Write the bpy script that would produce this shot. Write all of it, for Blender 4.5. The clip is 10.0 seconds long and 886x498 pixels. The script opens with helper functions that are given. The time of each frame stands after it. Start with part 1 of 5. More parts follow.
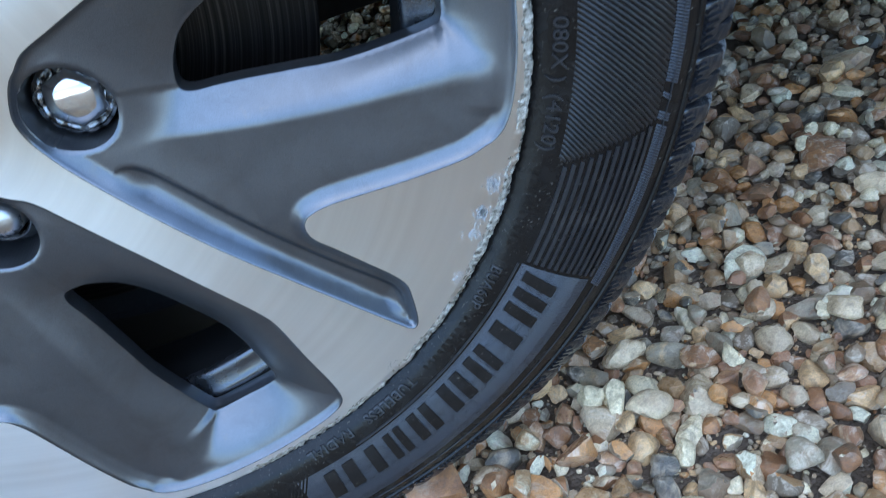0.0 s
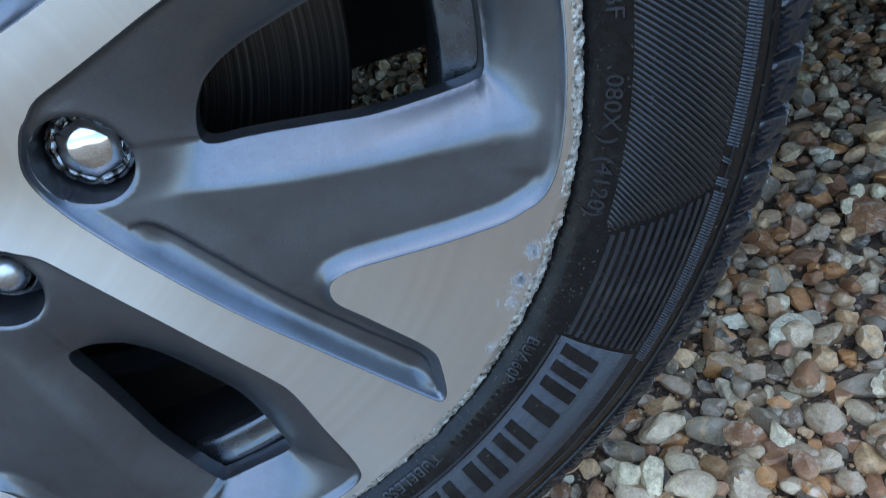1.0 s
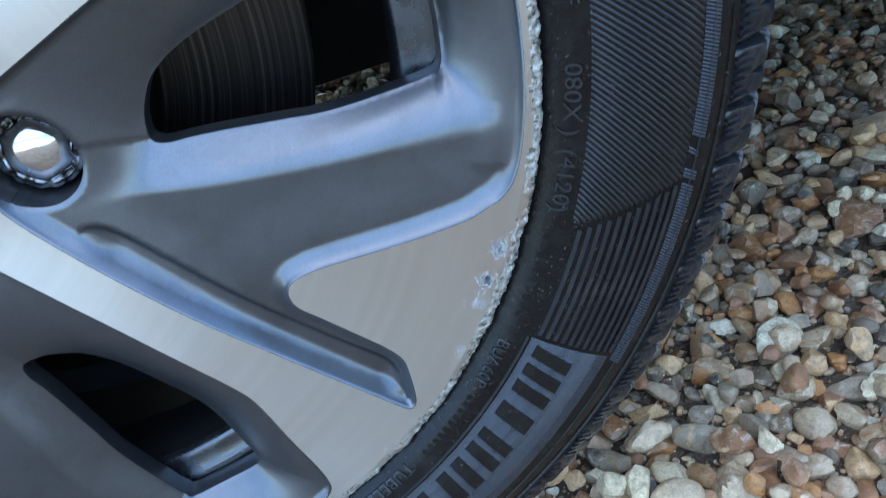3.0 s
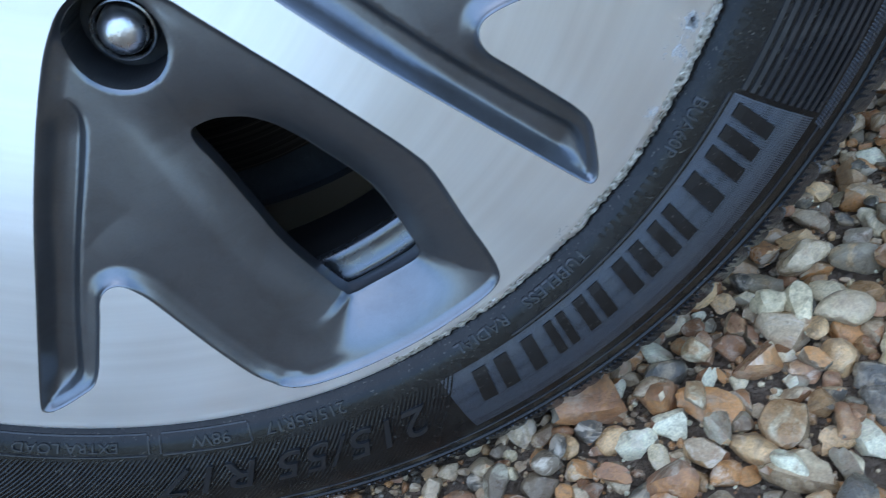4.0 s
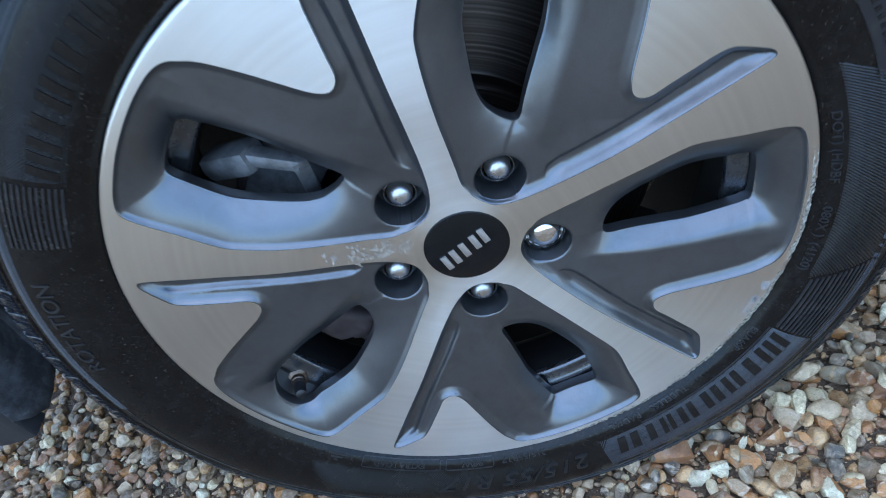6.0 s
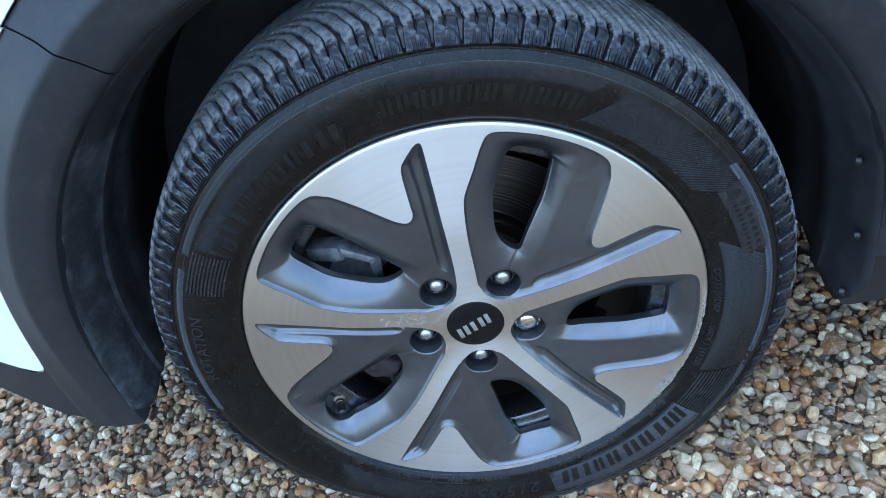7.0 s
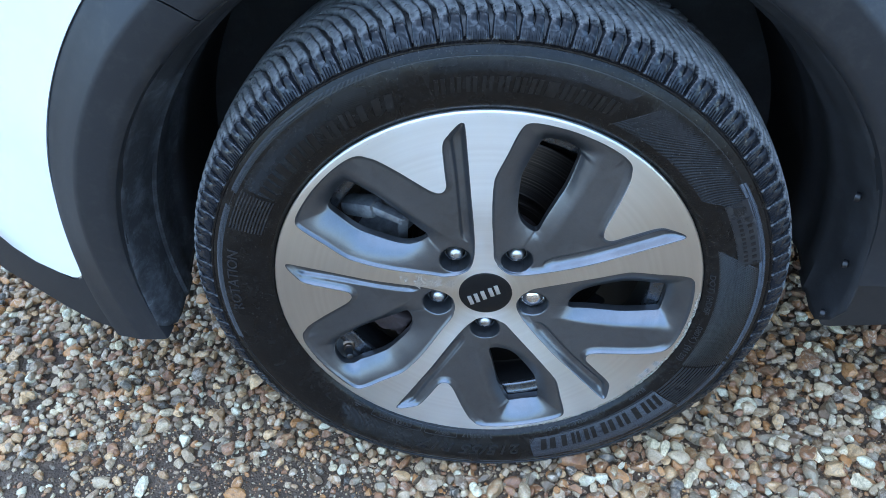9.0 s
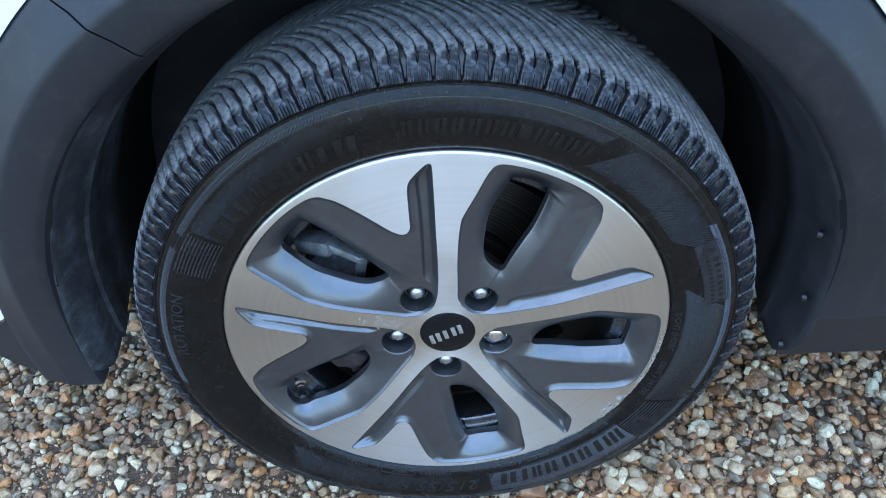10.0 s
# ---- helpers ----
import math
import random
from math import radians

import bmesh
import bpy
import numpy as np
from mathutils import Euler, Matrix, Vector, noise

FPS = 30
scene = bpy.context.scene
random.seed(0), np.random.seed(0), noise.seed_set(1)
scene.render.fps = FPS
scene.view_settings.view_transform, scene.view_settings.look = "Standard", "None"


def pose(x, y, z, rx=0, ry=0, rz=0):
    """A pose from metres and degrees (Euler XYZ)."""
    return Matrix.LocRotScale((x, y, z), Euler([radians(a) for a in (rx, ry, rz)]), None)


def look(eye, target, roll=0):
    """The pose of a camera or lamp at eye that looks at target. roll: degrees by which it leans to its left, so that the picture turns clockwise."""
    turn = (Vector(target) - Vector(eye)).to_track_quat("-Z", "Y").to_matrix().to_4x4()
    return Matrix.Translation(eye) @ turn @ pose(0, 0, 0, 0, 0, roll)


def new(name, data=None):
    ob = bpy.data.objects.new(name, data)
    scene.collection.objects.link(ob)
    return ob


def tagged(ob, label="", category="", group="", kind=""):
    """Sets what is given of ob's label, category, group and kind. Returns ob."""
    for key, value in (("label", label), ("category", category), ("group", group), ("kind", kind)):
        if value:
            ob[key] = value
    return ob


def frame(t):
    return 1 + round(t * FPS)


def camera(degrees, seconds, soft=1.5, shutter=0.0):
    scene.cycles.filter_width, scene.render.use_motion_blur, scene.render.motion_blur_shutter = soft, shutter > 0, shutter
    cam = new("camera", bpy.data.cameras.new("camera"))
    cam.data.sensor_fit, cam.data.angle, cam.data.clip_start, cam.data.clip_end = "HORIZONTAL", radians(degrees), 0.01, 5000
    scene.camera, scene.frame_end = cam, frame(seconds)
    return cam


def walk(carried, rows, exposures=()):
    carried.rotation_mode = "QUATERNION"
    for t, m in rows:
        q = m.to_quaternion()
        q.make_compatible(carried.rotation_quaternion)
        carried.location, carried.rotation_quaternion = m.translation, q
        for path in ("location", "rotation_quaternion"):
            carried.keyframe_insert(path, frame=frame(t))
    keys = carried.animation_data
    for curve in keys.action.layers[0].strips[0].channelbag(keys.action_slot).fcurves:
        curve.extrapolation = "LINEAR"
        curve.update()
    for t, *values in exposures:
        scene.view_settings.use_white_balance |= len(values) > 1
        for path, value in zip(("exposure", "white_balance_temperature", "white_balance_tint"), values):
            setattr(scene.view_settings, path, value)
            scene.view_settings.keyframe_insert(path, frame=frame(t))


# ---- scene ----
cam = camera(62.39, 10.0, 0.75, 0.18)
# seconds, eye, yaw, pitch and roll in degrees
ROWS = [
    (0.0, 0.1705, -0.2631, 0.3955, 0.20, -37.80, -19.35),
    (0.5, 0.1441, -0.2605, 0.3610, 1.00, -38.69, -18.51),
    (1.0, 0.1668, -0.2367, 0.3902, 0.45, -34.13, -17.85),
    (1.5, 0.1738, -0.2393, 0.3974, -0.61, -31.76, -17.20),
    (2.0, 0.1878, -0.2338, 0.4149, -2.97, -28.57, -16.48),
    (2.2, 0.1905, -0.2337, 0.4150, -3.30, -28.40, -16.20),
    (3.3, 0.1650, -0.2386, 0.3567, 2.45, -34.45, -20.31),
    (3.5, 0.1519, -0.2403, 0.3481, 4.23, -35.28, -21.10),
    (4.0, 0.1010, -0.2465, 0.3258, 5.65, -36.21, -22.68),
    (4.5, 0.0652, -0.2456, 0.3243, 11.14, -36.73, -26.52),
    (5.0, 0.0693, -0.2639, 0.3627, 11.26, -36.76, -27.17),
    (5.5, 0.0789, -0.3181, 0.5031, 10.96, -38.61, -23.47),
    (6.0, 0.0463, -0.3745, 0.6470, 9.26, -39.57, -21.68),
    (6.2, 0.0393, -0.4104, 0.7020, 7.65, -39.69, -19.38),
    (7.3, 0.0368, -0.5882, 0.8627, 5.89, -35.57, -11.38),
    (7.5, 0.0388, -0.6039, 0.8726, 6.30, -35.72, -10.79),
    (8.0, 0.0269, -0.6179, 0.8754, 6.84, -36.26, -7.97),
    (8.5, 0.0166, -0.6108, 0.8767, 6.88, -37.89, -5.35),
    (9.0, 0.0153, -0.6001, 0.8810, 5.57, -38.87, -4.23),
    (9.5, 0.0196, -0.5815, 0.8816, 3.50, -39.73, -4.07),
    (10.0, -0.0181, -0.5419, 0.8972, -1.41, -39.66, -0.37),
]


def aim(x, y, z, yaw, pitch, roll):
    a, b = radians(yaw), radians(pitch)
    return look((x, y, z), (x - math.sin(a) * math.cos(b), y + math.cos(a) * math.cos(b), z + math.sin(b)), roll)


walk(cam, [(t, aim(*p)) for t, *p in ROWS], [(0.0, 1.82, 5390, 6), (0.5, 1.65, 5390, 6), (1.0, 1.55, 5390, 6), (1.5, 1.66, 5390, 6), (2.0, 1.86, 5390, 6), (3.5, 1.71, 5390, 6), (4.0, 1.56, 5410, 6), (4.5, 1.42, 5430, 6), (5.0, 1.40, 5430, 6), (5.5, 1.61, 5390, 6), (6.0, 1.69, 5390, 6), (7.5, 1.92, 5380, 5), (9.0, 1.88, 5330, 5), (10.0, 1.92, 5380, 5)])

# ---------------------------------------------------------------- light
world = bpy.data.worlds.new("world")
scene.world = world
world.use_nodes = True
wn = world.node_tree.nodes
sky = wn.new("ShaderNodeTexSky")
sky.sky_type = "NISHITA"
sky.sun_disc = False
SUN_UP, SUN_TURN = 75.0, 205.0
sky.sun_elevation, sky.sun_rotation = radians(SUN_UP), radians(SUN_TURN)
sky.air_density, sky.dust_density, sky.ozone_density = 1.0, 0.5, 1.0
wn["Background"].inputs["Strength"].default_value = 0.15
world.node_tree.links.new(sky.outputs["Color"], wn["Background"].inputs["Color"])

sun = new("sun", bpy.data.lights.new("sun", "SUN"))
sun.data.energy, sun.data.angle, sun.data.color = 0.8, radians(110), (0.88, 0.955, 1.0)
sun_way = Vector((math.sin(radians(SUN_TURN)) * math.cos(radians(SUN_UP)), math.cos(radians(SUN_TURN)) * math.cos(radians(SUN_UP)), math.sin(radians(SUN_UP))))
sun.matrix_world = look(sun_way * 10, (0, 0, 0))

# ---------------------------------------------------------------- materials


class Mat:
    """A principled material with short calls for its nodes."""

    def __init__(self, name, color=(0.5, 0.5, 0.5), rough=0.5, metal=0.0, coat=0.0, coat_rough=0.1, spec=0.5):
        self.m = bpy.data.materials.new(name)
        self.m.use_nodes = True
        self.t = self.m.node_tree
        self.b = self.t.nodes["Principled BSDF"]
        self.set("Base Color", (*color, 1))
        self.set("Roughness", rough)
        self.set("Metallic", metal)
        self.set("Coat Weight", coat)
        self.set("Coat Roughness", coat_rough)
        self.set("Specular IOR Level", spec)
        self.xyz = self.add("ShaderNodeTexCoord").outputs["Object"]

    def add(self, kind, **values):
        n = self.t.nodes.new(kind)
        for k, v in values.items():
            setattr(n, k, v)
        return n

    def put(self, sock, v):
        if hasattr(v, "is_output"):
            self.t.links.new(v, sock)
        else:
            sock.default_value = v

    def set(self, key, v):
        self.put(self.b.inputs[key], v)

    def noise(self, scale, detail=4, rough=0.55, at=None, out="Fac", distort=0.0):
        n = self.add("ShaderNodeTexNoise")
        self.put(n.inputs["Vector"], at or self.xyz)
        for k, v in (("Scale", scale), ("Detail", detail), ("Roughness", rough), ("Distortion", distort)):
            n.inputs[k].default_value = v
        return n.outputs[out]

    def voronoi(self, scale, feature="F1", out="Distance", at=None):
        n = self.add("ShaderNodeTexVoronoi", feature=feature)
        self.put(n.inputs["Vector"], at or self.xyz)
        n.inputs["Scale"].default_value = scale
        return n.outputs[out]

    def math(self, op, a, b=0.0, c=0.0):
        n = self.add("ShaderNodeMath", operation=op)
        for s, v in zip(n.inputs, (a, b, c)):
            self.put(s, v)
        return n.outputs[0]

    def scaled(self, v):
        n = self.add("ShaderNodeVectorMath", operation="MULTIPLY")
        self.put(n.inputs[0], self.xyz)
        n.inputs[1].default_value = v
        return n.outputs[0]

    def xyz_parts(self):
        n = self.add("ShaderNodeSeparateXYZ")
        self.put(n.inputs[0], self.xyz)
        return n.outputs

    def ramp(self, fac, stops, interp="LINEAR"):
        n = self.add("ShaderNodeValToRGB")
        self.put(n.inputs[0], fac)
        r = n.color_ramp
        r.interpolation = interp
        while len(r.elements) < len(stops):
            r.elements.new(0.5)
        for e, (p, c) in zip(r.elements, stops):
            e.position = p
            e.color = (*c, 1) if len(c) == 3 else c
        return n.outputs["Color"]

    def grey(self, fac, lo, hi, a=0.0, b=1.0):
        n = self.add("ShaderNodeMapRange")
        for s, v in zip(n.inputs, (fac, lo, hi, a, b)):
            self.put(s, v)
        return n.outputs[0]

    def mix(self, fac, a, b, blend="MIX"):
        n = self.add("ShaderNodeMix", data_type="RGBA", blend_type=blend)
        for s, v in ((n.inputs["Factor"], fac), (n.inputs[6], a), (n.inputs[7], b)):
            self.put(s, (*v, 1) if isinstance(v, tuple) and len(v) == 3 else v)
        return n.outputs[2]

    def bump(self, height, strength, distance, normal=None):
        n = self.add("ShaderNodeBump")
        self.put(n.inputs["Height"], height)
        n.inputs["Strength"].default_value, n.inputs["Distance"].default_value = strength, distance
        if normal:
            self.put(n.inputs["Normal"], normal)
        self.set("Normal", n.outputs[0])
        return n.outputs[0]


def machined_mat():
    m = Mat("machined_aluminium", (0.72, 0.71, 0.69), 0.3, 1.0, coat=0.35, coat_rough=0.08)
    p = m.xyz_parts()
    r = m.math("SQRT", m.math("ADD", m.math("MULTIPLY", p[0], p[0]), m.math("MULTIPLY", p[2], p[2])))
    c = m.add("ShaderNodeCombineXYZ")
    m.put(c.inputs[0], r)
    rings = m.noise(2600, 2, at=c.outputs[0])
    broad = m.noise(150, 3, at=c.outputs[0])
    out = m.add("ShaderNodeCombineXYZ")
    m.put(out.inputs[0], p[0])
    m.put(out.inputs[2], p[2])
    turn = m.add("ShaderNodeVectorTransform", vector_type="VECTOR", convert_from="OBJECT", convert_to="WORLD")
    m.put(turn.inputs[0], out.outputs[0])
    unit = m.add("ShaderNodeVectorMath", operation="NORMALIZE")
    m.put(unit.inputs[0], turn.outputs[0])
    m.set("Tangent", unit.outputs[0])
    m.set("Anisotropic", 0.82)
    cloud = m.noise(28, 4)
    spots = m.noise(900, 2)
    m.set("Roughness", m.math("ADD", m.grey(cloud, 0.3, 0.7, 0.33, 0.385), m.math("MULTIPLY", m.math("SUBTRACT", broad, 0.5), 0.05)))
    tone = m.mix(m.grey(broad, 0.35, 0.65), (0.785, 0.775, 0.765), (0.835, 0.828, 0.82))
    m.set("Base Color", m.mix(m.grey(spots, 0.66, 0.8, 0, 0.12), tone, (0.5, 0.48, 0.45)))
    m.bump(rings, 0.12, 0.00004)
    return m.m


def rash_mat():
    """The kerbed edge of the rim: chipped bare metal."""
    m = Mat("scuffed_aluminium", (0.6, 0.59, 0.56), 0.55, 0.8)
    a, b = m.noise(420, 5, 0.7), m.noise(1500, 3)
    m.set("Base Color", m.ramp(a, [(0.34, (0.07, 0.062, 0.05)), (0.47, (0.38, 0.35, 0.29)), (0.66, (0.70, 0.67, 0.60))]))
    m.set("Metallic", m.grey(a, 0.4, 0.65, 0.9, 0.25))
    m.bump(m.math("ADD", a, m.math("MULTIPLY", b, 0.4)), 0.9, 0.0008)
    return m.m


def gunmetal_mat():
    m = Mat("gunmetal_paint", (0.1, 0.105, 0.115), 0.3, 0.85, coat=0.35, coat_rough=0.18)
    flakes, cloud, dust = m.noise(5200, 1), m.noise(22, 4), m.noise(150, 5, 0.65)
    grime = m.math("MULTIPLY", m.grey(m.noise(48, 6, 0.7, distort=0.5), 0.47, 0.66), 0.25)
    col = m.mix(grime, m.mix(m.grey(flakes, 0.3, 0.7), (0.104, 0.108, 0.117), (0.163, 0.169, 0.182)), (0.075, 0.07, 0.066))
    m.set("Base Color", m.mix(m.grey(dust, 0.6, 0.78, 0, 0.4), col, (0.2, 0.17, 0.14)))
    m.set("Roughness", m.math("ADD", m.grey(cloud, 0.3, 0.7, 0.285, 0.335), m.grey(dust, 0.55, 0.75, 0.0, 0.12)))
    m.bump(flakes, 0.08, 0.0001)
    return m.m


def rubber_mat(name, dusty, rough=0.5, base=(0.0078, 0.0060, 0.0050), spec=0.24):
    m = Mat(name, base, rough, 0.0, spec=spec)
    dust, fine, cloud = m.noise(60, 6, 0.7), m.noise(1400, 3), m.noise(14, 3)
    patch = m.noise(170, 4, 0.6)
    film = m.math("MULTIPLY", m.math("MULTIPLY", m.grey(dust, 0.36, 0.62), m.grey(patch, 0.36, 0.56, 0.25, 1.0)), dusty)
    specks = m.grey(m.noise(620, 2, 0.5), 0.67, 0.72)
    wet = m.grey(m.noise(34, 4, 0.55, distort=0.6), 0.50, 0.56, -0.10, 0.07)
    col = m.mix(film, base, (0.26, 0.255, 0.245))
    m.set("Base Color", m.mix(m.math("MULTIPLY", specks, min(0.75, 0.6 * dusty + 0.18)), col, (0.3, 0.27, 0.22)))
    m.set("Roughness", m.math("ADD", m.math("ADD", wet, m.grey(cloud, 0.3, 0.7, rough - 0.05, rough + 0.05)), m.math("MULTIPLY", film, 0.3)))
    m.bump(m.math("ADD", fine, m.math("MULTIPLY", dust, 0.5)), 0.35, 0.0004)
    return m.m


def tread_mat():
    """Damp tread rubber: grey film with dark wet spots and grit that thins out down the glossy shoulder."""
    m = Mat("tread_rubber", (0.05, 0.05, 0.05), 0.4, 0.0, spec=0.5)
    film, spots, fine, edge = m.noise(90, 5, 0.65), m.noise(260, 3, 0.6), m.noise(1200, 3), m.noise(150, 4, 0.6)
    p = m.xyz_parts()
    r = m.math("SQRT", m.math("ADD", m.math("MULTIPLY", p[0], p[0]), m.math("MULTIPLY", p[2], p[2])))
    worn = m.grey(m.math("ADD", r, m.math("MULTIPLY", m.math("SUBTRACT", edge, 0.5), 0.014)), 0.3228, 0.3275)
    col = m.mix(m.grey(film, 0.34, 0.62), (0.10, 0.101, 0.103), (0.28, 0.277, 0.27))
    col = m.mix(m.grey(spots, 0.57, 0.66, 0, 0.6), col, (0.02, 0.02, 0.021))
    col = m.mix(m.grey(fine, 0.62, 0.72, 0, 0.5), col, (0.34, 0.33, 0.31))
    col = m.mix(worn, m.mix(m.grey(film, 0.5, 0.75, 0, 0.25), (0.013, 0.0135, 0.016), (0.11, 0.105, 0.10)), col)
    m.set("Base Color", col)
    m.set("Specular IOR Level", m.mix(worn, m.grey(m.noise(110, 5, 0.65, distort=0.6), 0.44, 0.60, 0.15, 0.75), (0.45, 0.45, 0.45)))
    m.set("Roughness", m.math("ADD", 0.22, m.math("MULTIPLY", worn, m.grey(spots, 0.45, 0.62, 0.28, 0.0))))
    m.bump(m.math("ADD", spots, m.math("MULTIPLY", fine, 0.5)), 0.45, 0.0004)
    return m.m


def plastic_mat(name, color, rough, dusty=0.15, grain=1800, spec=0.5):
    m = Mat(name, color, rough, 0.0, spec=spec)
    grain_n, cloud, dust = m.noise(grain, 2), m.noise(5, 4), m.noise(70, 6, 0.7)
    film = m.math("MULTIPLY", m.grey(dust, 0.5, 0.75), dusty)
    m.set("Base Color", m.mix(film, color, (0.2, 0.18, 0.15)))
    m.set("Roughness", m.math("ADD", m.grey(cloud, 0.3, 0.7, rough - 0.05, rough + 0.06), m.math("MULTIPLY", film, 0.4)))
    m.bump(grain_n, 0.25, 0.0003)
    return m.m


def liner_mat(name, base, dust, amount, rough):
    """Black arch liner with wiped, dusty smears."""
    m = Mat(name, base, rough, 0.0, spec=0.35)
    smear, fine, streak = m.noise(24, 6, 0.75, distort=0.4), m.noise(700, 2), m.noise(90, 4, 0.7, distort=1.5)
    k = m.math("ADD", m.grey(smear, 0.46, 0.70, 0, amount), m.grey(streak, 0.58, 0.72, 0, amount * 0.6))
    m.set("Base Color", m.mix(k, base, dust))
    m.bump(fine, 0.3, 0.0004)
    return m.m


def chrome_mat():
    m = Mat("chrome", (0.78, 0.78, 0.79), 0.1, 1.0)
    w = m.noise(180, 4)
    m.set("Roughness", m.grey(w, 0.35, 0.7, 0.06, 0.22))
    m.bump(m.noise(260, 2), 0.06, 0.0006)
    return m.m


def paint_mat():
    m = Mat("white_paint", (0.82, 0.83, 0.84), 0.32, 0.0, coat=1.0, coat_rough=0.04)
    m.set("Base Color", m.mix(m.grey(m.noise(9, 5), 0.45, 0.75), (0.82, 0.83, 0.84), (0.76, 0.76, 0.75)))
    m.bump(m.noise(420, 2), 0.04, 0.0004)
    return m.m


def metal_mat(name, color, rough, metal=0.8, blotch=0.5):
    m = Mat(name, color, rough, metal)
    a, b = m.noise(90, 5, 0.65), m.noise(700, 3)
    dark = tuple(c * (1 - blotch) for c in color)
    m.set("Base Color", m.mix(m.grey(a, 0.35, 0.65), dark, color))
    m.set("Roughness", m.grey(a, 0.3, 0.7, rough - 0.1, rough + 0.12))
    m.bump(b, 0.3, 0.0004)
    return m.m


def disc_mat():
    """Worn brake disc: rust-brown with fine turned rings."""
    m = Mat("worn_steel", (0.2, 0.18, 0.17), 0.42, 0.85)
    p = m.xyz_parts()
    r = m.math("SQRT", m.math("ADD", m.math("MULTIPLY", p[0], p[0]), m.math("MULTIPLY", p[2], p[2])))
    c = m.add("ShaderNodeCombineXYZ")
    m.put(c.inputs[0], r)
    rings = m.noise(520, 4, at=c.outputs[0])
    m.set("Base Color", m.ramp(rings, [(0.3, (0.016, 0.013, 0.011)), (0.52, (0.042, 0.034, 0.029)), (0.74, (0.16, 0.125, 0.105))]))
    m.bump(rings, 0.4, 0.0004)
    return m.m


STONE_TONES = [
    (0.00, (0.468, 0.274, 0.117)), (0.09, (0.204, 0.150, 0.089)), (0.17, (0.792, 0.502, 0.229)), (0.25, (0.300, 0.134, 0.050)),
    (0.34, (0.528, 0.385, 0.224)), (0.43, (0.900, 0.820, 0.549)), (0.49, (0.252, 0.157, 0.079)), (0.56, (0.102, 0.089, 0.065)),
    (0.62, (0.600, 0.280, 0.084)), (0.70, (0.900, 0.735, 0.437)), (0.76, (0.384, 0.187, 0.086)), (0.84, (0.360, 0.291, 0.183)), (0.92, (0.684, 0.513, 0.305)),
]


def stone_mat():
    m = Mat("flint_gravel", (0.3, 0.27, 0.22), 0.5, 0.0, spec=0.5)
    ob_r = m.add("ShaderNodeObjectInfo").outputs["Random"]
    is_r = m.add("ShaderNodeNewGeometry").outputs["Random Per Island"]
    k = m.math("FRACT", m.math("ADD", m.math("MULTIPLY", ob_r, 7.31), m.math("MULTIPLY", is_r, 5.17)))
    k2 = m.math("FRACT", m.math("MULTIPLY", k, 37.7))
    base = m.ramp(k, STONE_TONES, "CONSTANT")
    at = m.add("ShaderNodeVectorMath", operation="ADD")
    m.put(at.inputs[0], m.xyz)
    c = m.add("ShaderNodeCombineXYZ")
    m.put(c.inputs[0], m.math("MULTIPLY", k, 9.0))
    m.put(c.inputs[1], m.math("MULTIPLY", k2, 7.0))
    m.put(at.inputs[1], c.outputs[0])
    v = at.outputs[0]
    veins, blot, fine = m.noise(70, 5, 0.6, at=v, distort=1.2), m.noise(120, 5, 0.65, at=v), m.noise(900, 4, 0.7, at=v)
    tone = m.ramp(m.math("FRACT", m.math("ADD", k, 0.37)), STONE_TONES, "CONSTANT")
    col = m.mix(m.grey(veins, 0.48, 0.66, 0, 0.6), base, tone)
    col = m.mix(m.grey(blot, 0.56, 0.72, 0, 0.4), col, (0.68, 0.56, 0.40))
    col = m.mix(m.grey(blot, 0.30, 0.46, 0.6, 0.0), col, (0.10, 0.065, 0.04))
    col = m.mix(m.grey(fine, 0.3, 0.7, 0.45, 0.0), col, (0.07, 0.055, 0.04))
    col = m.mix(m.grey(m.noise(340, 5, 0.7, at=v), 0.5, 0.7, 0, 0.4), col, (0.13, 0.085, 0.05))
    rind = m.noise(55, 5, 0.7, at=v, distort=2.0)
    pale = m.math("MULTIPLY", m.grey(rind, 0.50, 0.62, 0, 0.6), m.grey(k2, 0.58, 0.8))
    col = m.mix(pale, col, (0.70, 0.58, 0.43))
    m.set("Base Color", col)
    m.set("Roughness", m.math("ADD", m.grey(k2, 0, 1, 0.16, 0.5), m.grey(blot, 0.35, 0.65, 0.0, 0.14)))
    m.bump(m.math("ADD", m.math("MULTIPLY", blot, 1.0), m.math("MULTIPLY", fine, 0.5)), 0.7, 0.0018)
    return m.m


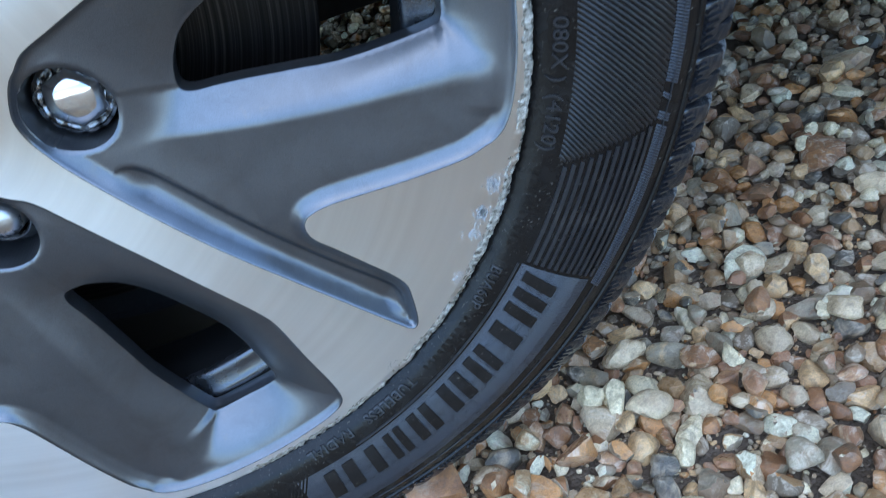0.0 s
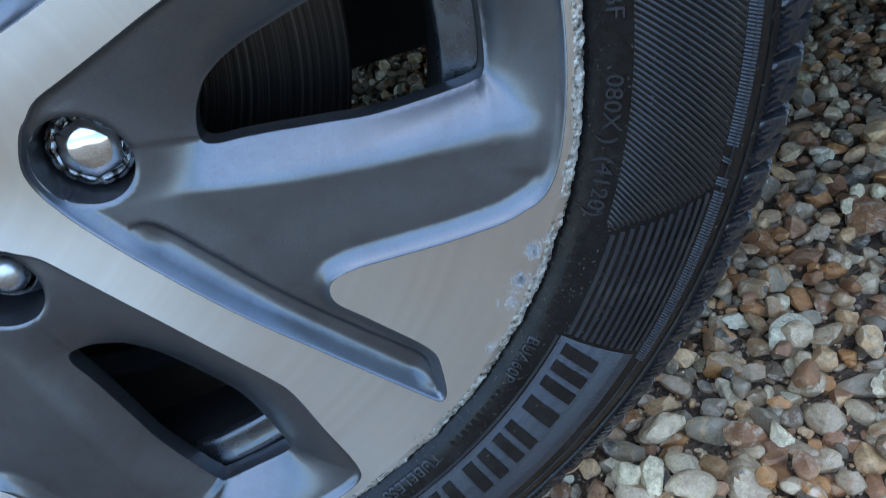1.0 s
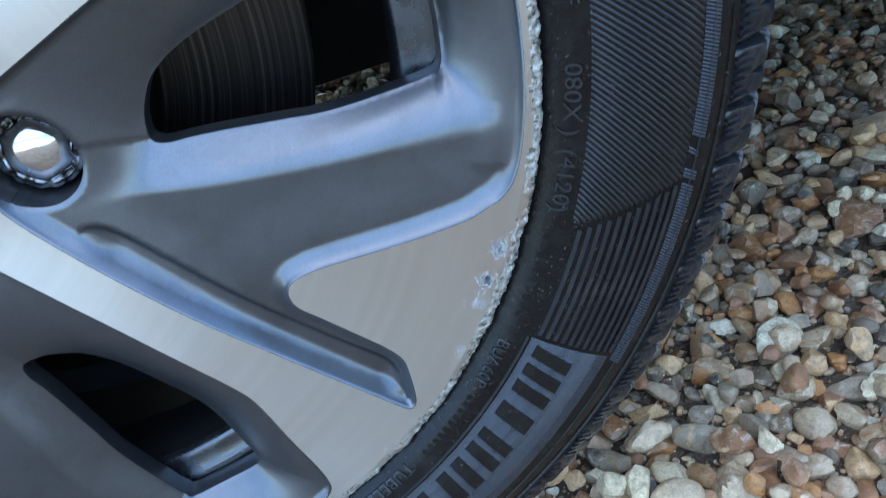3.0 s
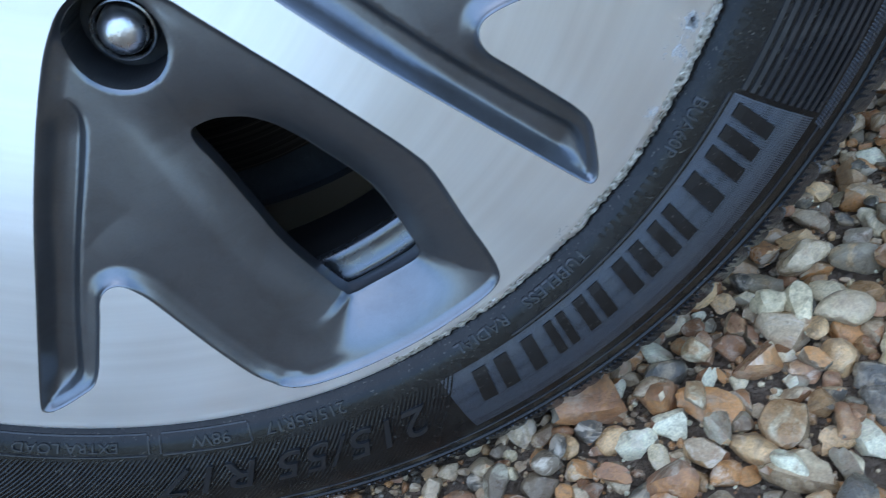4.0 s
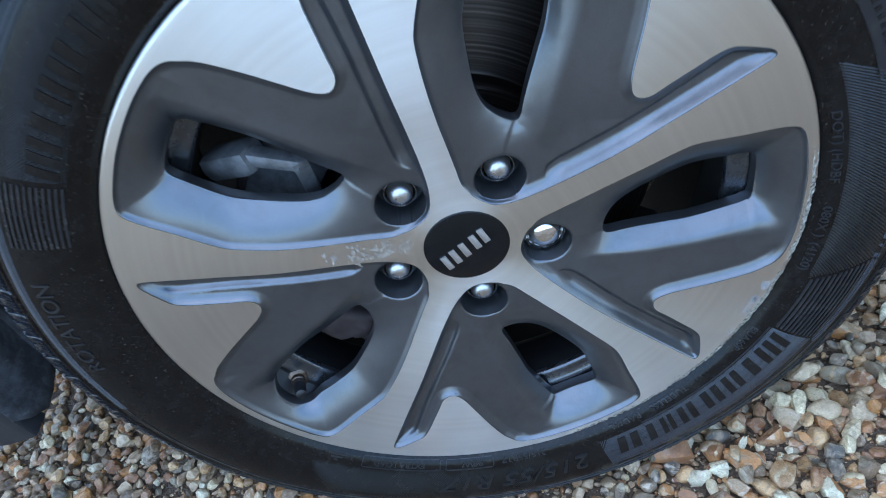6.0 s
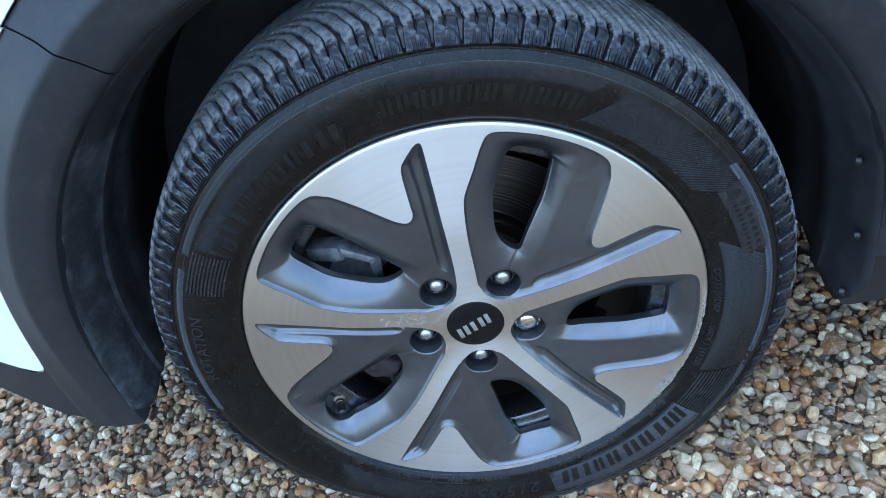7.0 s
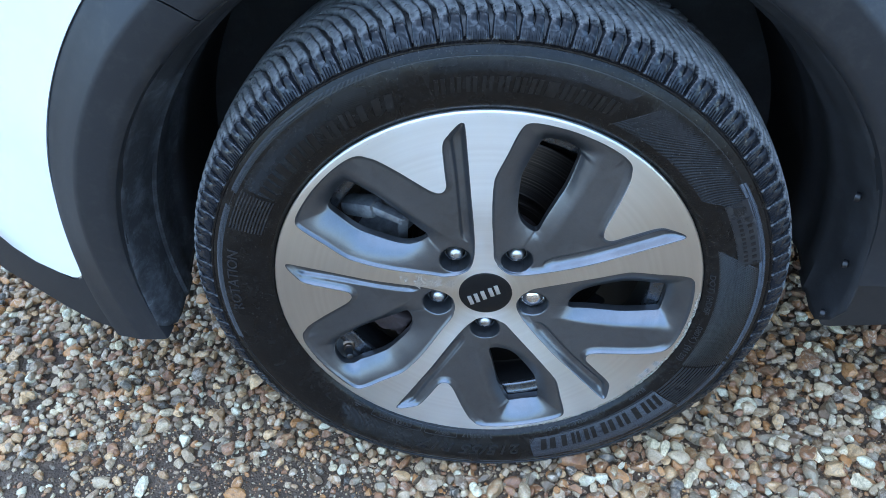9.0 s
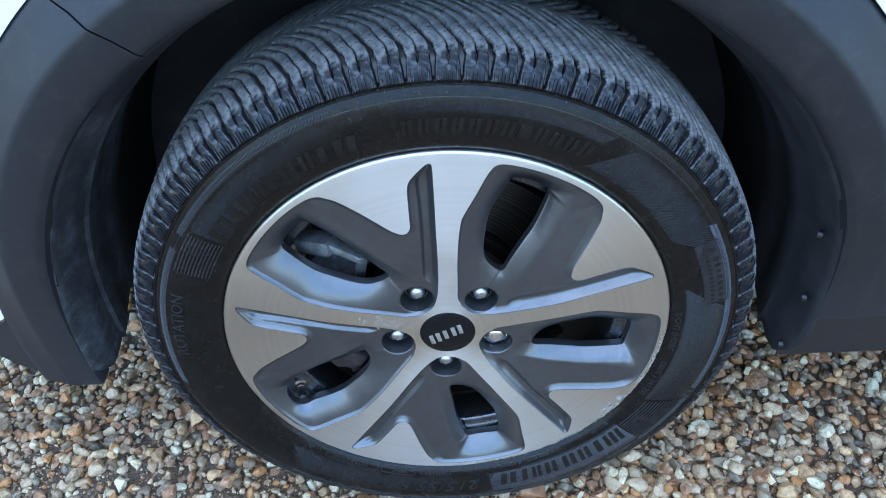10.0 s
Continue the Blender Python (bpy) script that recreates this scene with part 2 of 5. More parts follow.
def soil_mat():
    m = Mat("damp_grit_soil", (0.1, 0.08, 0.06), 0.85)
    a, b, c = m.noise(25, 6, 0.65), m.noise(260, 5, 0.7), m.voronoi(330)
    col = m.ramp(a, [(0.3, (0.09, 0.062, 0.040)), (0.55, (0.16, 0.113, 0.074)), (0.75, (0.25, 0.183, 0.125))])
    m.set("Base Color", m.mix(m.grey(b, 0.55, 0.72, 0, 0.8), col, (0.28, 0.24, 0.19)))
    p = m.xyz_parts()
    away = m.math("MAXIMUM", m.math("ABSOLUTE", p[0]), m.math("ABSOLUTE", m.math("SUBTRACT", p[1], 0.35)))
    far = m.grey(m.math("ADD", away, m.math("MULTIPLY", a, 0.1)), 0.80, 0.95)
    cell = m.add("ShaderNodeTexVoronoi")
    m.put(cell.inputs["Vector"], m.xyz)
    cell.inputs["Scale"].default_value = 52
    pick = m.add("ShaderNodeSeparateXYZ")
    m.put(pick.inputs[0], cell.outputs["Color"])
    gravel = m.mix(m.grey(cell.outputs["Distance"], 0.45, 0.75, 0, 0.8), m.ramp(pick.outputs[0], STONE_TONES, "CONSTANT"), (0.05, 0.04, 0.03))
    m.set("Base Color", m.mix(far, m.mix(m.grey(b, 0.58, 0.74, 0, 0.7), col, (0.2, 0.165, 0.125)), gravel))
    m.bump(m.math("SUBTRACT", b, m.math("MULTIPLY", c, 0.6)), 1.0, 0.008)
    return m.m


MACHINED, RASH, GUNMETAL = machined_mat(), rash_mat(), gunmetal_mat()
RUBBER, TREAD, LETTER = rubber_mat("tyre_rubber", 0.02, 0.21, (0.0052, 0.0042, 0.0038), 0.25), tread_mat(), plastic_mat("moulded_rubber", (0.017, 0.017, 0.0185), 0.28, 0.1, 2400, 0.42)
# tyre rubber with the blue-grey sky sheen put into its base colour
PANEL = plastic_mat("sheen_panel_rubber", (0.032, 0.037, 0.048), 0.33, 0.1, 2400, 0.95)
RIB = plastic_mat("glossy_rubber_ribs", (0.009, 0.0093, 0.0105), 0.30, 0.04, 2400, 0.58)
# lightened blue rubber: sky sheen of the right-hand band, painted in
SHEEN = plastic_mat("sheen_band_rubber", (0.048, 0.054, 0.066), 0.3, 0.05, 2400)
BLACKER = rubber_mat("black_lettering", 0.02, 0.5)
FLOOR_RUBBER = rubber_mat("groove_rubber", 0.35, 0.45, (0.020, 0.020, 0.021), 0.4)
CHROME, CHROME_DULL = chrome_mat(), metal_mat("satin_steel", (0.62, 0.62, 0.63), 0.3, 1.0, 0.2)
WHITE, CLADDING = paint_mat(), plastic_mat("dark_cladding_plastic", (0.0155, 0.0160, 0.0182), 0.46, 0.08, spec=0.4)
LINER, FELT = liner_mat("arch_liner_plastic", (0.014, 0.014, 0.0155), (0.06, 0.063, 0.07), 0.34, 0.65), liner_mat("arch_liner_felt", (0.018, 0.0185, 0.0205), (0.13, 0.137, 0.15), 0.5, 0.7)
GLOSS = plastic_mat("gloss_black_plastic", (0.006, 0.006, 0.0065), 0.14, 0.02, 300)
GLOSS.node_tree.nodes["Principled BSDF"].inputs["Specular IOR Level"].default_value = 0.25
LOGO = metal_mat("satin_silver", (0.72, 0.72, 0.72), 0.34, 0.9, 0.25)
# barrel paint darkened to near black: the shade inside the wheel as colour
BARREL_SHADE = plastic_mat("shaded_barrel_paint", (0.007, 0.007, 0.0075), 0.45, 0.04)
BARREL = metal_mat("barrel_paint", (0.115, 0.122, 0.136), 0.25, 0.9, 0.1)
BARREL.node_tree.nodes["Bump"].inputs["Strength"].default_value = 0.03
DISC, CALIPER, RUST = disc_mat(), metal_mat("cast_grey_iron", (0.25, 0.255, 0.26), 0.5, 0.6, 0.5), metal_mat("rusty_iron", (0.062, 0.044, 0.041), 0.7, 0.2, 0.4)
SCRATCH = metal_mat("bare_scratch", (0.58, 0.59, 0.59), 0.75, 0.1, 0.3)
ETCHED = metal_mat("etched_aluminium", (0.74, 0.73, 0.715), 0.44, 0.95, 0.12)
COLLAR = metal_mat("worn_chrome", (0.36, 0.355, 0.35), 0.2, 1.0, 0.75)
CAP = plastic_mat("black_cap", (0.007, 0.007, 0.008), 0.4, 0.05)
BRASS, DARK = metal_mat("dirty_brass", (0.24, 0.18, 0.135), 0.36, 0.9, 0.6), plastic_mat("black_plastic", (0.02, 0.02, 0.021), 0.5, 0.2)
STONE, SOIL = stone_mat(), soil_mat()

# ---------------------------------------------------------------- mesh helpers
AXLE = Vector((0, 0, 0.322))


def mesh_of(name, verts, faces, material, smooth=True):
    me = bpy.data.meshes.new(name)
    me.from_pydata([tuple(v) for v in verts], [], [tuple(f) for f in faces])
    me.materials.append(material)
    if smooth:
        me.polygons.foreach_set("use_smooth", [True] * len(me.polygons))
    me.update()
    return me


def part(name, data, parent, label="", m=None):
    ob = new(name, data)
    ob.parent = parent
    if m is not None:
        ob.matrix_basis = m
    return tagged(ob, label) if label else ob


def sharp(me, degrees=35):
    me.set_sharp_from_angle(angle=radians(degrees))
    return me


def lathe(name, profile, material, seg=180, a0=0.0, a1=360.0):
    """Turns (r, y) pairs about the y axis; angles run clockwise from up, seen from -y."""
    full = abs(a1 - a0 - 360) < 1e-6
    cols = seg if full else seg + 1
    v, f = [], []
    for i in range(cols):
        a = radians(a0 + (a1 - a0) * i / seg)
        v += [(r * math.sin(a), y, r * math.cos(a)) for r, y in profile]
    n = len(profile)
    for i in range(seg):
        j = (i + 1) % cols
        f += [(i * n + k, j * n + k, j * n + k + 1, i * n + k + 1) for k in range(n - 1)]
    return sharp(mesh_of(name, v, f, material), 40)


def from_bm(name, bm, material, smooth=True, angle=40):
    me = bpy.data.meshes.new(name)
    bm.to_mesh(me)
    bm.free()
    me.materials.append(material)
    if smooth:
        me.polygons.foreach_set("use_smooth", [True] * len(me.polygons))
        sharp(me, angle)
    return me


def box(name, size, material, bevel=0.002, taper=1.0):
    bm = bmesh.new()
    bmesh.ops.create_cube(bm, size=1)
    for v in bm.verts:
        k = taper if v.co.z > 0 else 1
        v.co = Vector((v.co.x * size[0] * k, v.co.y * size[1] * k, v.co.z * size[2]))
    bmesh.ops.bevel(bm, geom=bm.edges[:], offset=bevel, segments=2, profile=0.6, affect="EDGES")
    return from_bm(name, bm, material)


def polar(r, a):
    return (r * math.sin(radians(a)), r * math.cos(radians(a)))


def curve_through(pts, step, closed=True):
    """A smooth line through 2D points, resampled at even steps."""
    p = np.array(pts, float)
    n, out = len(p), []
    for i in range(n if closed else n - 1):
        a, b, c, d = (p[(i - 1) % n], p[i], p[(i + 1) % n], p[(i + 2) % n]) if closed else (p[max(i - 1, 0)], p[i], p[i + 1], p[min(i + 2, n - 1)])
        k = max(1, int(np.ceil(np.linalg.norm(c - b) / step)))
        for s in np.arange(k) / k:
            out.append(0.5 * (2 * b + (c - a) * s + (2 * a - 5 * b + 4 * c - d) * s**2 + (3 * b - a - 3 * c + d) * s**3))
    if not closed:
        out.append(p[-1])
    return np.array(out)


def dist_to(line, q, closed=True):
    """Distances of the points q from a polyline."""
    a, b = line, np.roll(line, -1, 0)
    if not closed:
        a, b = line[:-1], line[1:]
    best = np.full(len(q), 9.0)
    for s, e in zip(a, b):
        w = e - s
        t = np.clip(((q - s) @ w) / max(w @ w, 1e-12), 0, 1)
        best = np.minimum(best, np.hypot(*(q - s - t[:, None] * w).T))
    return best


def inside(line, q):
    x, y, hit = q[:, 0], q[:, 1], np.zeros(len(q), bool)
    for (x0, y0), (x1, y1) in zip(line, np.roll(line, -1, 0)):
        if y0 != y1:
            hit ^= ((y0 > y) != (y1 > y)) & (x < (x1 - x0) * (y - y0) / (y1 - y0) + x0)
    return hit


def smooth01(v, lo, hi):
    s = np.clip((v - lo) / (hi - lo), 0, 1)
    return s * s * (3 - 2 * s)


def triangulate(points, loops, closed=None):
    """Triangles over all points that keep the loops as edges. Returns (points, triangles)."""
    from mathutils.geometry import delaunay_2d_cdt
    v, e = [Vector(p) for p in points], []
    for i, loop in enumerate(loops):
        k, n = len(v), len(loop)
        v += [Vector(p) for p in loop]
        e += [(k + j, k + (j + 1) % n) for j in range(n if closed is None or closed[i] else n - 1)]
    vo, _, fo, *_ = delaunay_2d_cdt(v, e, [], 0, 1e-6)
    p, f = np.array([tuple(p) for p in vo]), np.array([tuple(f) for f in fo if len(f) == 3])
    u, w = p[f[:, 1]] - p[f[:, 0]], p[f[:, 2]] - p[f[:, 0]]
    area = u[:, 0] * w[:, 1] - u[:, 1] * w[:, 0]
    f[area < 0] = f[area < 0][:, ::-1]
    return p, f[np.abs(area) > 1e-10]


def compact(p2, tris, y):
    used = np.unique(tris)
    back = np.full(len(p2), -1)
    back[used] = np.arange(len(used))
    return np.column_stack([p2[used, 0], y[used], p2[used, 1]]), back[tris]


# ---------------------------------------------------------------- the car and its wheel
car = tagged(new("car"), "white car with dark plastic wheel arch trim, parked on gravel", "car")

# the rim barrel carries the rest of the wheel
RIM_R = 0.2295
barrel_profile = [(0.2335, 0.006), (0.231, 0.010), (0.2225, 0.014), (0.2165, 0.020), (0.2120, 0.028), (0.2065, 0.0332), (0.2030, 0.0334), (0.2010, 0.0337), (0.1996, 0.0345), (0.1985, 0.0353),
                  (0.1925, 0.0366), (0.1905, 0.0370), (0.1893, 0.0378), (0.1886, 0.0390), (0.1884, 0.0420), (0.1884, 0.075), (0.192, 0.081), (0.2105, 0.10), (0.2135, 0.15), (0.216, 0.185), (0.226, 0.19), (0.231, 0.192), (0.2335, 0.188)]
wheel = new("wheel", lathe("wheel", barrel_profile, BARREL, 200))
# only the narrow step keeps the lighter paint; elsewhere the shade is painted in
wheel.data.materials.append(BARREL_SHADE)
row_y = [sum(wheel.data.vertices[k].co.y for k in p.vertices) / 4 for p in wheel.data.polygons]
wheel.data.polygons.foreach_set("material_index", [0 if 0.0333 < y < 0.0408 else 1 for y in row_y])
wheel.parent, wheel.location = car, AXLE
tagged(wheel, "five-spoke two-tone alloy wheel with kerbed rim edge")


def face_depth(r):
    """The face of the wheel is slightly dished towards the hub."""
    return 0.010 * (1 - smooth01(r, 0.03, 0.14))


POCKET = [(0.0462, 16.5), (0.0530, 11.3), (0.0667, 8.7), (0.085, 6.6), (0.105, 5.1), (0.130, 4.3), (0.153, 4.3), (0.1655, 5.0), (0.190, 7.7), (0.209, 9.2), (0.2195, 10.2),
          (0.2245, 11.2), (0.2268, 13.2), (0.2275, 17), (0.228, 23), (0.2282, 30), (0.2278, 35.5), (0.2262, 38.6), (0.2228, 40.4), (0.2185, 41.4), (0.210, 43.2),
          (0.1905, 46.2), (0.172, 49.3), (0.159, 52.0), (0.1525, 54.2), (0.1505, 55.9), (0.1520, 57.6), (0.157, 58.9), (0.168, 59.6), (0.184, 60.5), (0.1975, 61.2),
          (0.2065, 62.1), (0.213, 63.8), (0.2205, 66.0), (0.2236, 67.2), (0.2236, 68.0), (0.2205, 68.3), (0.2103, 68.3), (0.1757, 68.0), (0.1414, 67.5), (0.12, 67.1),
          (0.0989, 66.4), (0.085, 65.6), (0.0744, 64.6), (0.064, 63.0), (0.056, 60.9), (0.049, 57.6), (0.0435, 53.3), (0.0398, 47.5), (0.0381, 41), (0.0384, 33), (0.0403, 25), (0.0430, 19.6)]
# radius, angle and depth along the front edge of the window
HOLE = [(0.1460, 15.1, 0.0188), (0.1570, 14.7, 0.0189), (0.1670, 15.0, 0.0190), (0.1780, 15.7, 0.0192), (0.1890, 16.4, 0.0196), (0.1980, 17.0, 0.0200), (0.2020, 17.9, 0.0208), (0.2033, 20.0, 0.0222),
        (0.2037, 23.0, 0.0236), (0.2035, 26.3, 0.0234), (0.2027, 28.3, 0.0224), (0.1990, 29.2, 0.0220), (0.1890, 30.0, 0.0215), (0.1777, 30.8, 0.0210), (0.1663, 31.6, 0.0205), (0.1555, 32.2, 0.0200),
        (0.1443, 32.5, 0.0195), (0.1335, 32.9, 0.0190), (0.1235, 33.3, 0.0185), (0.1120, 34.0, 0.0178), (0.1025, 34.9, 0.0172), (0.0978, 34.2, 0.0172), (0.0968, 31.6, 0.0176), (0.0977, 28.0, 0.0180),
        (0.1000, 25.0, 0.0178), (0.1040, 21.8, 0.0178), (0.1120, 18.9, 0.0180), (0.1230, 17.0, 0.0183), (0.1345, 15.9, 0.0186)]
NUT_R, NUT_A = 0.0573, 37.9
pocket = curve_through([polar(*p) for p in POCKET], 0.0016)
nut_xy = np.array(polar(NUT_R, NUT_A))
ring = lambda r, n: nut_xy + r * np.array([[math.cos(i * math.tau / n), math.sin(i * math.tau / n)] for i in range(n)])
bore_top, bore_low = ring(0.0174, 64), ring(0.0165, 64)
SLOT = [(0.0740, 59.6), (0.0752, 57.0), (0.0785, 55.2), (0.0823, 54.8), (0.090, 55.6), (0.1065, 57.9), (0.1242, 59.8), (0.1479, 61.6), (0.1732, 62.7), (0.1942, 63.2), (0.2048, 63.6), (0.2130, 65.0), (0.2195, 67.2)]
slot = curve_through([polar(*p) for p in SLOT], 0.0018, False)
slot_foot = curve_through([polar(r + (0.0016 if k < 4 else 0), a + math.degrees(0.0028 / r) * (k > 1)) for k, (r, a) in enumerate(SLOT)], 0.0018, False)
slot_mid = curve_through([polar(r + (0.0008 if k < 4 else 0), a + math.degrees(0.0014 / r) * (k > 1)) for k, (r, a) in enumerate(SLOT)], 0.0018, False)
CREASE = [(0.0590, 62.6), (0.0645, 57.6), (0.0725, 53.0), (0.083, 48.9), (0.095, 45.4), (0.117, 42.0), (0.148, 38.8), (0.1855, 36.0), (0.205, 35.0), (0.221, 34.4)]
crease = curve_through([polar(*p) for p in CREASE], 0.0018, False)
grid = [(x, z) for x in np.arange(-0.005, 0.24, 0.0013) for z in np.arange(-0.08, 0.24, 0.0013)]
grid = np.array(grid) + np.random.default_rng(3).uniform(-0.0002, 0.0002, (len(grid), 2))
grid = grid[(np.hypot(*grid.T) < RIM_R) & (np.hypot(*grid.T) > 0.028)]


def inset(line, d):
    """The same closed line moved inwards (it runs clockwise about the pocket)."""
    t = np.roll(line, -1, 0) - np.roll(line, 1, 0)
    n = np.column_stack([t[:, 1], -t[:, 0]]) / np.hypot(*t.T)[:, None]
    c = line + n * d
    return c if inside(line, c[:1])[0] else line - n * d


def clean_inset(line, d):
    c = inset(line, d)
    return c[dist_to(line, c) > d * 0.93]


def edge_depth(q):
    """Depth of the window's front edge beside the points q."""
    d = np.hypot(q[:, :1] - hole[:, 0], q[:, 1:] - hole[:, 1])
    w = np.exp(-(d - d.min(1, keepdims=True)) / 0.0025)
    return (w * hole_y).sum(1) / w.sum(1)


def pocket_depth(q, bore=True):
    """Depth of the painted pocket below the plane of the rim edge."""
    r, a = np.hypot(*q.T), np.degrees(np.arctan2(q[:, 0], q[:, 1]))
    dp, dh, edge = dist_to(pocket, q), dist_to(hole, q), edge_depth(q)
    face = face_depth(r)
    slot_a = np.interp(r, np.hypot(*slot.T), np.degrees(np.arctan2(slot[:, 0], slot[:, 1])))
    past = (a - slot_a) * np.pi / 180 * r
    k = smooth01(past, 0.0, 0.003) * smooth01(r, 0.062, 0.078)
    broad = np.interp(r, [0.06, 0.08, 0.10, 0.13, 0.158, 0.20], [0.003, 0.0046, 0.0046, 0.0038, 0.0026, 0.0024])
    wide = 0.0022 + k * (broad - 0.0022)
    drop = 0.0030 + 0.0008 * k
    round_ = 1 - (1 - np.minimum(dp / (wide * 1.35), 1)) ** 2
    chamfer = drop * round_
    wall = face + 0.0030 * (1 - (1 - np.minimum(dp / 0.0030, 1)) ** 2) + (edge - face - 0.0030) * (0.4 * dp / (dp + dh + 1e-6) + 0.6 * (dp / (dp + dh + 1e-6)) ** 2)
    floor = face + chamfer + 0.0022 * smooth01(dp, wide * 0.5, wide + 0.005) + 0.0019 * smooth01(dp, 0.002, 0.034)
    floor = floor + 0.0030 * smooth01(past, -0.0004, 0.0042) * smooth01(dp, 0.001, 0.006) * smooth01(r, 0.0735, 0.090) * (1 - smooth01(r, 0.2035, 0.2175))
    edge_a = np.interp(r, np.hypot(*crease.T), np.degrees(np.arctan2(crease[:, 0], crease[:, 1])))
    side = np.array([p[:2] for p in HOLE[20:9:-1]])
    hole_a = np.interp(r, side[:, 0], side[:, 1])
    t = np.maximum(edge_a - a, 0) / (edge_a - hole_a)
    ease = np.interp(r, [0.06, 0.085, 0.12, 0.16, 0.20], [0.08, 0.16, 0.35, 0.6, 0.9])
    t = np.where(t < ease, t * t / (2 * ease), t - ease / 2) / (1 - ease / 2)
    side_y = np.interp(r, np.r_[0.070, 0.0755, 0.080, 0.084, 0.090, 0.096, side[:, 0]], np.r_[0.0127, 0.0130, 0.0133, 0.0139, 0.0151, 0.0167, [p[2] for p in HOLE[20:9:-1]]])
    panel = floor + (side_y - floor) * t * smooth01(dp, 0.0, 0.014)
    wall = wall + 0.03 * smooth01(a, np.interp(r, [0.09, 0.12, 0.2, 0.21], [32, 36, 36, 37]), np.interp(r, [0.09, 0.12, 0.2, 0.21], [44, 46, 46, 45]))
    soft = 0.0026 * smooth01(dp, 0.002, 0.009) * smooth01(dh, 0.0, 0.008) + 1e-5
    h = np.clip(0.5 + 0.5 * (panel - wall) / soft, 0, 1)
    out = panel + (wall - panel) * h - soft * h * (1 - h)
    dn = np.hypot(*(q - nut_xy).T)
    return np.where(dn < 0.0168, 0.040, out) if bore else out


wedge_a = [polar(r, 0.0) for r in np.arange(0.030, RIM_R - 0.001, 0.002)]
arc_out = [polar(RIM_R, a) for a in np.arange(0, 72.01, 0.5)]
wedge_b = [polar(r, 72.0) for r in np.arange(0.030, RIM_R - 0.001, 0.002)][::-1]
arc_in = [polar(0.030, a) for a in np.arange(72, -0.01, -4)]
outline = np.array(wedge_a + arc_out + wedge_b + arc_in[1:-1])
def slopes(q):
    """Normals of the pocket's surface at the points q."""
    h = 0.0008
    gx = (pocket_depth(q + (h, 0), False) - pocket_depth(q - (h, 0), False)) / (2 * h)
    gz = (pocket_depth(q + (0, h), False) - pocket_depth(q - (0, h), False)) / (2 * h)
    nv = np.column_stack([gx, -np.ones(len(q)), gz])
    return nv / np.linalg.norm(nv, axis=1)[:, None]


